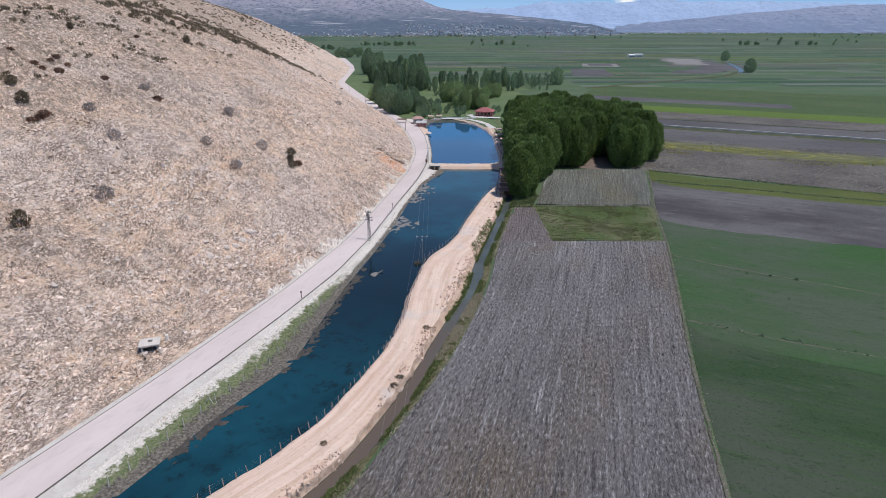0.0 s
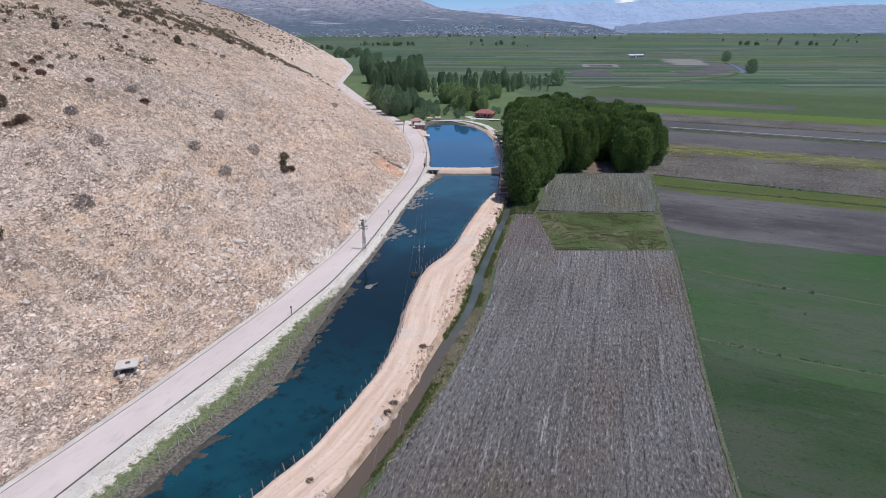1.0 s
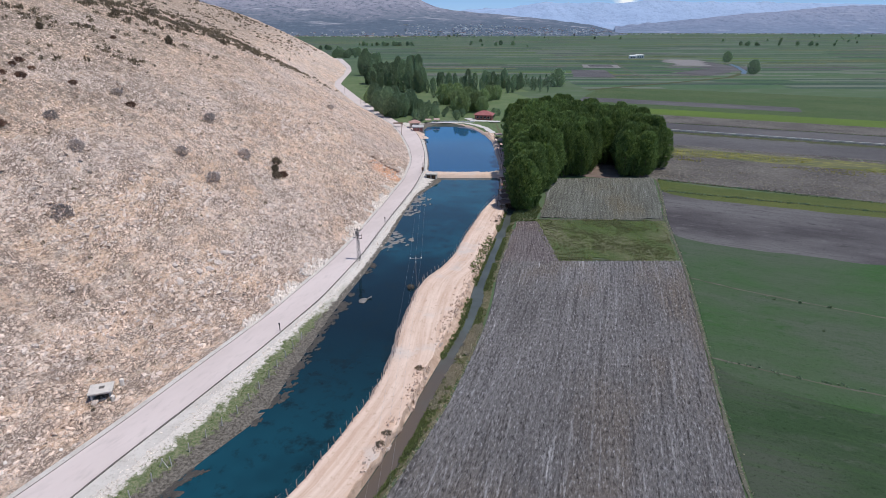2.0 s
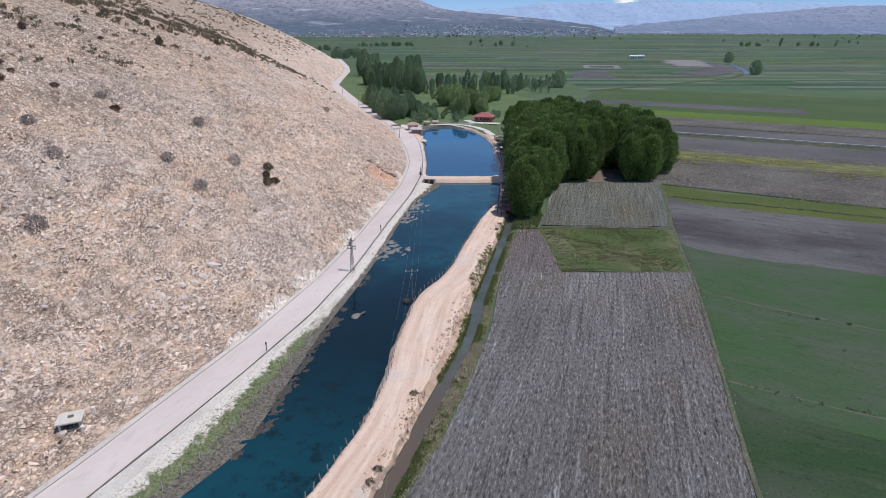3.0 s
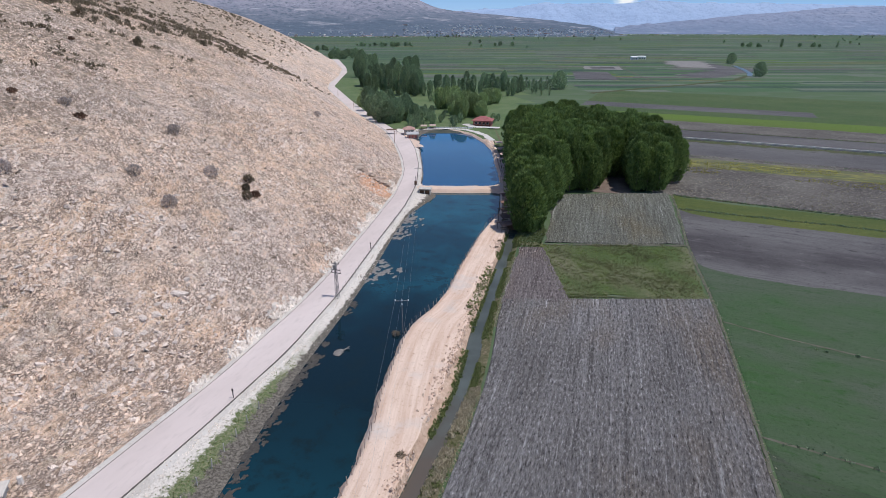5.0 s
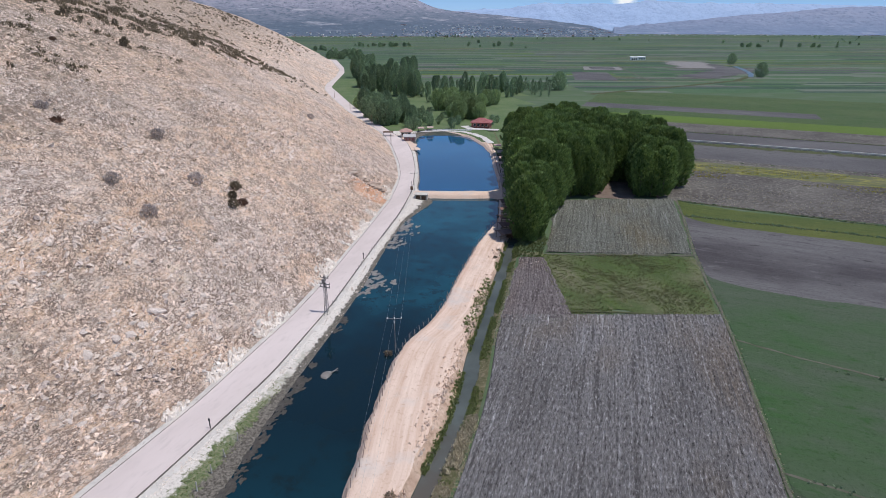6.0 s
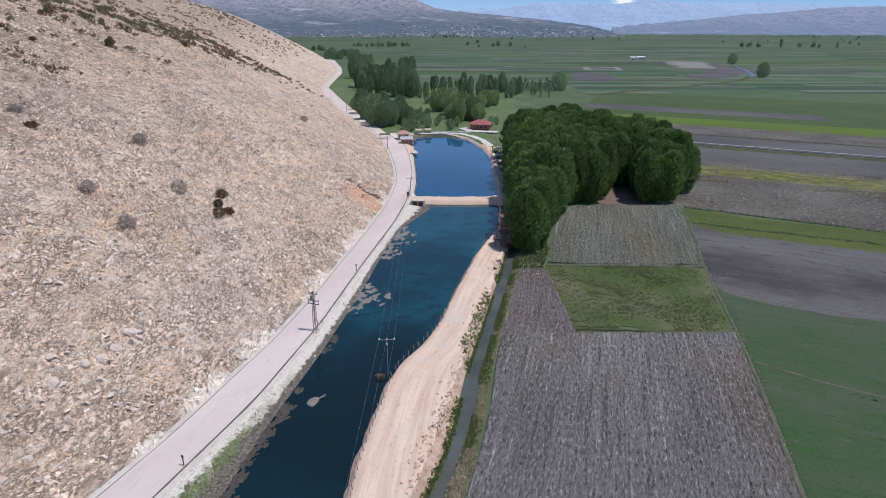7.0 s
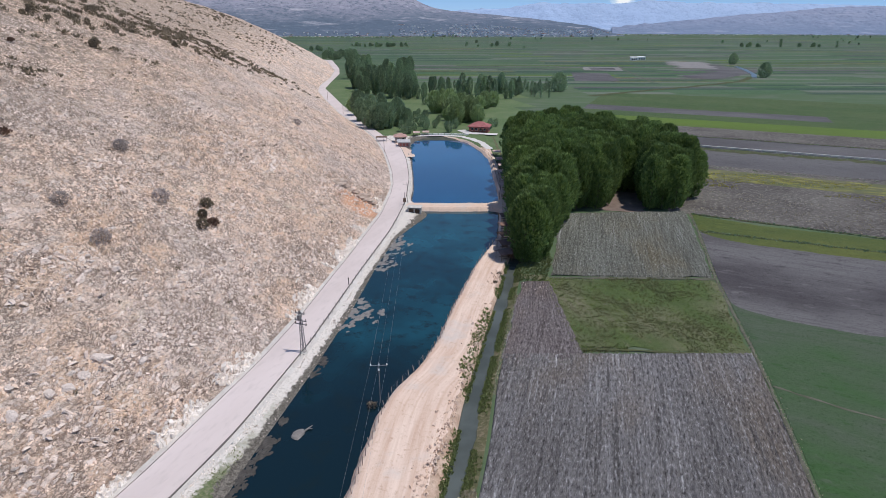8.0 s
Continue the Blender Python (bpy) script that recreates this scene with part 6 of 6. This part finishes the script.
def roadside_hut():
    root = tagged(new("concrete_hut"), "small derelict concrete hut with a flat slab roof and dark openings", "hut")
    for x, y, sx, sy in ((-1.25, 0, 0.3, 2.3), (1.25, 0, 0.3, 2.3), (0, 1.0, 2.2, 0.3)):
        bm = bmesh.new()
        box(bm, (x, y, 0.9), (sx, sy, 2.2), 0, 0.04)
        part("wall", bm, M_CONCRETE, root)
    bm = bmesh.new()
    box(bm, (0, -1.0, 0.35), (1.0, 0.25, 1.1), 0, 0.04)
    box(bm, (0, -1.0, 1.85), (2.2, 0.25, 0.3), 0, 0.04)
    part("front_wall", bm, M_CONCRETE, root)
    bm = bmesh.new()
    box(bm, (0, 0, 2.12), (3.4, 2.9, 0.26), 0, 0.05)
    slab = part("roof_slab", bm, M_PLASTER, root, "pale slab roof")
    bm = bmesh.new()
    box(bm, (0.1, 0.1, 2.28), (0.75, 0.6, 0.12), 0, 0.02)
    part("hatch", bm, M_SEAM, slab, "dark hatch")
    root.matrix_basis = pose(-52.2, 89.6, surface(-52.2, 89.6) - 0.75, 0, 0, 20)
    pipe = tagged(new("standing_stone"), "pale upright stone block beside the hut", "stone")
    bm = bmesh.new()
    box(bm, (0, 0, 0.5), (0.6, 0.5, 1.3), 0.4, 0.12)
    part("block", bm, M_WHITEROCK, pipe)
    pipe.matrix_basis = pose(-50.3, 92.0, surface(-50.3, 92.0))
    low = copy_thing(pipe, pose(-50.2, 88.6, surface(-50.2, 88.6) - 0.2, 8, 5, 60))


roadside_hut()


M_SHEDWALL = plain_paint("dusty_pink_plaster", (0.34, 0.25, 0.23), 0.9, 0.2, 1.0)


def kiosk():
    root = tagged(new("kiosk_house"), "small roadside house with a faded pink hip roof by the pond", "house")
    bm = bmesh.new()
    box(bm, (0, 0, 1.4), (5.4, 4.6, 3.2), 0, 0.03)
    part("wall", bm, M_PLASTER, root)
    hip_roof(root, 5.4, 4.6, 3.0, 1.5, 0.7, M_PINKROOF)
    for x in (-1.5, 1.4):
        window(root, (x, -2.3, 1.7), (1.1, 0.1, 1.0))
    bm = bmesh.new()
    box(bm, (0.0, -2.33, 1.0), (0.9, 0.1, 2.0))
    part("door", bm, M_DARKWOOD, root)
    root.matrix_basis = pose(-15.0, 348.5, 0.55, 0, 0, 6)
    shed = tagged(new("shed"), "low dusty-pink shed with a grey sheet roof beside the road", "shed")
    bm = bmesh.new()
    box(bm, (0, 0, 1.1), (5.6, 4.0, 2.6), 0, 0.03)
    part("wall", bm, M_SHEDWALL, shed)
    bm = bmesh.new()
    box(bm, (0, 0, 2.55), (6.4, 5.0, 0.16), 0, 0.02, (0.12, 0, 0))
    part("roof", bm, M_GREYROOF, shed)
    for x in (-1.6, 0, 1.6):
        bm = bmesh.new()
        box(bm, (x, -2.02, 1.1), (0.9, 0.1, 1.3))
        part("shutter", bm, M_REDWALL, shed)
    shed.matrix_basis = pose(-12.6, 337.5, 0.5, 0, 0, 4)
    pole = tagged(new("awning"), "dark low awning beside the kiosk", "awning")
    bm = bmesh.new()
    box(bm, (0, 0, 2.2), (5.5, 2.6, 0.14), 0, 0.02, (0.1, 0, 0))
    part("cover", bm, M_DARKWOOD, pole)
    for sx in (-2.5, 2.5):
        for sy in (-1.1, 1.1):
            bm = bmesh.new()
            rod(bm, (sx, sy, 0), (sx, sy, 2.2), 0.07)
            part("post", bm, M_DARKWOOD, pole)
    pole.matrix_basis = pose(-24.5, 349.5, 0.7, 0, 0, 5)


kiosk()


def lodge():
    root = tagged(new("lodge"), "red-roofed lodge with a porch beyond the pond", "house")
    bm = bmesh.new()
    box(bm, (0, 0, 1.4), (10.5, 7.5, 3.2), 0, 0.03)
    part("wall", bm, M_REDWALL, root)
    hip_roof(root, 10.5, 7.5, 3.1, 2.3, 0.9, M_REDROOF)
    for x in (-3.4, -1.2, 1.2, 3.4):
        window(root, (x, -3.76, 1.7), (1.3, 0.1, 1.2))
    bm = bmesh.new()
    box(bm, (3.0, -5.0, 2.6), (4.6, 3.4, 0.2), 0, 0.03, (-0.14, 0, 0))
    part("porch_roof", bm, M_REDROOF, root)
    for x in (0.9, 3.0, 5.1):
        bm = bmesh.new()
        rod(bm, (x, -6.4, 0), (x, -6.4, 2.4), 0.1)
        part("porch_post", bm, M_DARKWOOD, root)
    root.matrix_basis = pose(27.2, 381.5, 0.35, 0, 0, -14)


lodge()


def picnic_shelter(roof, label):
    first = tagged(new("picnic_shelter"), label, "shelter", "picnic shelters")
    for side in (-1, 1):
        bm = bmesh.new()
        box(bm, (0, side * 0.95, 2.15), (3.6, 2.1, 0.12), 0, 0.02, (-side * 0.28, 0, 0))
        part("roof_slope", bm, roof, first)
    for sx in (-1.5, 1.5):
        for sy in (-1.4, 1.4):
            bm = bmesh.new()
            rod(bm, (sx, sy, -0.3), (sx, sy, 1.95), 0.08)
            part("post", bm, M_DARKWOOD, first)
    bm = bmesh.new()
    box(bm, (0, 0, 0.72), (1.9, 0.8, 0.08), 0, 0.02)
    part("tabletop", bm, M_WOOD, first)
    for side in (-1, 1):
        bm = bmesh.new()
        box(bm, (0, side * 0.8, 0.42), (1.9, 0.32, 0.08), 0, 0.02)
        part("bench", bm, M_WOOD, first)
    return first


def shore_paving():
    ribbon("paved_terrace", [(17, 384), (21, 374), (36, 370)], 5.0, M_PAVING, 0.66, "pale paved terrace around the lodge", "terrace", 30, 0.15)
    ribbon("shore_path", [(-8, 364.5), (4, 366.5), (15, 364.5), (21, 357), (26, 345), (28.5, 330)], 3.6, M_PAVING, 0.68, "pale path along the pond's end", "path", 50, 0.15)
    ribbon("parking_apron", [(-19, 352), (-13, 330), (-9, 312)], 6.0, M_BERM, 0.62, "sandy apron beside the road", "apron", 40, 0.2)
    wall = tagged(new("shore_wall"), "low white wall along the far pond shore", "wall")
    for k in range(8):
        bm = bmesh.new()
        box(bm, (-4 + 3.3 * k, 368.6 + 0.5 * math.sin(k * 0.5), 0.75), (3.1, 0.4, 0.9), 0.03 * k - 0.05, 0.04)
        part("panel", bm, M_WHITE, wall)
    for roof, label, spots in ((M_SHELTERROOF, "open picnic shelter with a faded pink roof on the shore",
                                [(-7.5, 366.0, 0), (-2.5, 368.0, 0), (30.4, 318.5, 12), (30.4, 303.1, 6), (30.4, 291.0, 4), (29.3, 279.0, -2), (28.6, 267.6, -4), (27.8, 257.5, -6), (26.4, 247.5, -6)]),
                               (M_DARKROOF, "open picnic shelter with a dark brown roof beside the canal",
                                [(24.0, 222.0, 14), (23.0, 213.0, 16), (22.0, 204.8, 20), (21.3, 198.0, 22), (20.4, 191.2, 22)])):
        first = picnic_shelter(roof, label)
        for k, (x, y, a) in enumerate(spots):
            m = pose(x, y, ground_height(x, y) + 0.05, 0, 0, a)
            if k == 0:
                first.matrix_basis = m
            else:
                copy_thing(first, m)


M_DARKROOF = plain_paint("brown_roof_felt", (0.17, 0.10, 0.08), 0.85, 0.35, 1.2)
M_SHELTERROOF = plain_paint("faded_pink_roof_sheet", (0.47, 0.34, 0.30), 0.85, 0.3, 1.2)
shore_paving()


# ---- concrete irrigation channel in the fields ----
def channel():
    root = tagged(new("irrigation_channel"), "long pale concrete irrigation channel on low supports", "channel")
    a, b = Vector((129, 340.5, 0)), Vector((330, 245.0, 0))
    step = (b - a) / 36
    turn = math.atan2(step.y, step.x)
    n = step.length
    verts = []
    for x in (-n * 0.495, n * 0.495):
        for y, z in ((-0.55, 0.9), (-0.42, 0.9), (-0.28, 0.5), (0.28, 0.5), (0.42, 0.9), (0.55, 0.9), (0.38, 0.35), (-0.38, 0.35)):
            verts.append((x, y, z))
    faces = [(k, (k + 1) % 8, 8 + (k + 1) % 8, 8 + k) for k in range(8)] + [(0, 1, 2, 7), (2, 3, 6, 7), (3, 4, 5, 6), (8, 15, 10, 9), (10, 15, 14, 11), (11, 14, 13, 12)]
    trough = mesh_data("trough", verts, faces, plain_paint("bleached_concrete", (0.68, 0.65, 0.60), 0.9, 0.3, 0.12))
    bm = bmesh.new()
    box(bm, (0, 0, 0.2), (0.5, 1.1, 0.5))
    foot = bpy.data.meshes.new("support")
    bm.to_mesh(foot)
    bm.free()
    foot.materials.append(M_CONCRETE)
    for k in range(36):
        p = a + step * (k + 0.5)
        for name, me, off in (("trough", trough, 0), ("support", foot, n / 2)):
            ob = new(name, me)
            ob.parent = root
            q = p + step.normalized() * off
            ob.matrix_basis = pose(q.x, q.y, 0.05, 0, 0, math.degrees(turn))
    root.matrix_basis = Matrix.Diagonal((1, 1, 1.0, 1))
    # the embankment's shade is laid down as a dark strip among weeds
    ribbon("field_edge", [(126, 335.5), (328, 239.5)], 6.5, M_DARKVERGE, 0.16, "weedy strip below the channel, darkened as embankment shade", "verge", 80, 0.4)


channel()


# ---- far farm and villages ----
def far_farm():
    for x, y, w in ((348, 1120, 11), (366, 1135, 13)):
        root = tagged(new("farm_shed"), "white farm building far out on the plain", "building", "far farm")
        bm = bmesh.new()
        box(bm, (0, 0, 2.5), (w, 9, 5), 0, 0.05)
        part("wall", bm, M_WHITE, root)
        bm = bmesh.new()
        box(bm, (0, 0, 5.2), (w + 1, 10, 0.5), 0, 0.05, (0.08, 0, 0))
        part("roof", bm, M_WHITE, root)
        for k in range(3):
            bm = bmesh.new()
            box(bm, (-w * 0.3 + k * w * 0.3, -4.52, 1.8), (2.0, 0.1, 2.4))
            part("door", bm, M_DARKGLASS, root)
        root.matrix_basis = pose(x, y, 0)


far_farm()


def villages():
    rng = np.random.default_rng(71)
    groups = [(-0.30, -0.04, 3050, 3420, 130), (-0.06, 0.06, 3200, 3650, 90), (0.02, 0.26, 3250, 3800, 320), (0.24, 0.40, 3700, 4060, 90), (0.38, 0.72, 3850, 4080, 120)]
    white, red = bmesh.new(), bmesh.new()
    for b0, b1, d0, d1, n in groups:
        for _ in range(n):
            b, d = float(rng.uniform(b0, b1)), float(rng.uniform(d0, d1))
            w, h = rng.uniform(5, 11), rng.uniform(3.5, 5.5)
            z = float(far_rise(d))
            f = (d - 3300) / 1100
            if f > 0 and b < 0.28:
                crest = 55 + 4400 * float(np.interp(b, [-0.08, 0.0, 0.09, 0.16, 0.24, 0.3], [0.046, 0.026, 0.017, 0.011, 0.002, -0.0119]))
                z = 3 + (crest - 3) * f ** 1.25 + 7
            if rng.uniform() < 0.06:
                w, h = w * 4, 5
            box(white, (b * d, d, z + h / 2 - 3), (w, rng.uniform(8, 14), h), rng.uniform(-0.3, 0.3))
            if rng.uniform() < 0.3:
                box(red, (b * d, d, z + h - 2.2), (w * 1.1, 15, 1.6), rng.uniform(-0.3, 0.3))
    tagged(part("distant_village", white, M_WHITE, None, "pale houses of villages at the foot of the mountains"), category="village", kind="stuff")
    tagged(part("distant_village_roofs", red, M_PINKROOF, None, "faded red roofs of distant village houses"), category="village", kind="stuff")


villages()


M_STRIPWEED = leaves("dull_meadow_weeds", (0.12, 0.13, 0.055), (0.27, 0.26, 0.14), glow=0.3)


def strip_weeds():
    rng = np.random.default_rng(81)
    spots = []
    while len(spots) < 9000:
        y = float(rng.uniform(148, 181))
        x = float(rng.uniform(28.5, 59.5 + (y - 147) * 0.26))
        if rng.uniform() < 0.4 + 1.0 * fuzz(x, y, 0.09, 2.0):
            spots.append((x, y))
    half = [p for p in spots if fuzz(p[0], p[1], 0.16, 9.0) > 0.0]
    tufts("meadow_weeds", half, 0.26, M_GRASS, "rank weeds in the grass strip", 82, 3, 0.9)
    rest = [p for p in spots if fuzz(p[0], p[1], 0.16, 9.0) <= 0.12]
    deep = [p for p in spots[::3] if fuzz(p[0] * 1.6, p[1] * 0.5, 0.12, 4.0) > -0.05]
    tufts("meadow_weeds", deep, 0.30, M_DITCHGRASS, "dark green weeds in the grass strip", 84, 3, 1.0)
    tufts("meadow_weeds", rest, 0.26, M_STRIPWEED, "dark olive weeds in the grass strip", 83, 4, 1.3)


strip_weeds()


def corner_weeds():
    rng = np.random.default_rng(85)
    spots = [(float(x), float(y)) for x, y in zip(rng.uniform(21.5, 33, 1500), rng.uniform(179, 204, 1500)) if x > float(FIELD_L(y)) - 1.2 and x < 29 + (y - 180) * 0.3]
    tufts("corner_weeds", spots, 0.34, M_DITCHGRASS, "rank weeds between the ditch and the poplars", 86, 5, 1.0)


corner_weeds()


# ---- roadside posts ----
def roadside_posts():
    wood = tagged(new("telephone_pole"), "thin wooden telephone pole beside the road", "pole", "telephone poles")
    bm = bmesh.new()
    rod(bm, (0, 0, -0.4), (0, 0, 6.2), 0.13, 0.09, 7)
    part("shaft", bm, M_WOOD, wood)
    bm = bmesh.new()
    box(bm, (0, 0, 5.7), (1.1, 0.1, 0.1), 0, 0.01)
    part("crossarm", bm, M_WOOD, wood)
    wood.matrix_basis = pose(-37.0, 384, 0.7)
    for x, y in ((-58.5, 445), (-20.8, 322), (-82.5, 523)):
        copy_thing(wood, pose(x, y, 0.7, 0, 0, 25))
    marker = tagged(new("marker_post"), "short dark marker post at the road edge", "post", "marker posts")
    bm = bmesh.new()
    rod(bm, (0, 0, -0.2), (0, 0, 1.5), 0.09, 0.08, 7)
    part("shaft", bm, M_SEAM, marker)
    bm = bmesh.new()
    box(bm, (0, 0, 1.5), (0.32, 0.12, 0.45), 0, 0.02)
    part("plate", bm, M_SEAM, marker)
    for k, y in enumerate((176.0, 111.0)):
        m = pose(float(ROAD_R(y)) - 0.25, y, 0.75, 0, 0, -15)
        if k == 0:
            marker.matrix_basis = m
        else:
            copy_thing(marker, m)


roadside_posts()


# ---- weeds along the field boundaries ----
def boundary_weeds():
    rng = np.random.default_rng(91)

    def along(a, b, n, wide):
        out = []
        for _ in range(n):
            f = rng.uniform()
            out.append((float(a[0] + (b[0] - a[0]) * f + rng.normal(0, wide)), float(a[1] + (b[1] - a[1]) * f + rng.normal(0, wide))))
        return out

    dark = along((80, 213.6), (148, 185), 260, 0.5) + along((148, 185), (250, 137), 260, 0.6) + along((84, 230.2), (155, 194), 160, 0.4) + along((155, 194), (260, 144), 160, 0.4)
    dark += along((128, 338), (330, 242.5), 420, 1.2) + along((139, 369), (250, 317), 160, 0.5) + along((114, 297), (280, 219), 120, 0.6) + along((50.5, 101), (78.5, 88.1), 25, 0.4) + along((78.5, 88.1), (130, 65), 25, 0.5)
    tufts("boundary_weeds", dark, 0.42, M_DARKLEAF, "dark weeds along the field boundaries", 92, 6, 0.8)
    pale = []
    while len(pale) < 1300:
        f, g = rng.uniform(), rng.uniform(0, 1)
        x, y = 84 + 13 * g + DIRECTION.x * 170 * f, 230 + 33 * g + DIRECTION.y * 170 * f
        if fuzz(x * 0.4, y, 0.12, 5.0) > -0.1:
            pale.append((float(x), float(y)))
    tufts("stubble_tufts", pale, 0.34, M_REED, "dry pale tufts in the stubble", 93, 3, 0.7)
    yellow = []
    while len(yellow) < 2200:
        f, g = rng.uniform(), rng.uniform(0, 1)
        x, y = 99 + 11 * g + DIRECTION.x * 160 * f, 266 + 25 * g + DIRECTION.y * 160 * f
        if fuzz(x * 0.5, y, 0.06, 7.0) > 0.05:
            yellow.append((float(x), float(y)))
    tufts("yellow_weeds", yellow, 0.36, M_YELLOW, "yellow flowering weeds in the field", 94, 3, 0.7)
    edge = []
    for _ in range(700):
        y = float(rng.uniform(50, 232))
        edge.append((float(FIELD_R(y)) + float(rng.normal(0.5, 0.3)), y))
    tufts("edge_weeds", edge, 0.2, M_REED, "dry grass along the ploughed field's edge", 95, 4, 0.8)


M_YELLOW = leaves("yellow_flowers", (0.30, 0.30, 0.05), (0.55, 0.48, 0.06), glow=0.2)
boundary_weeds()
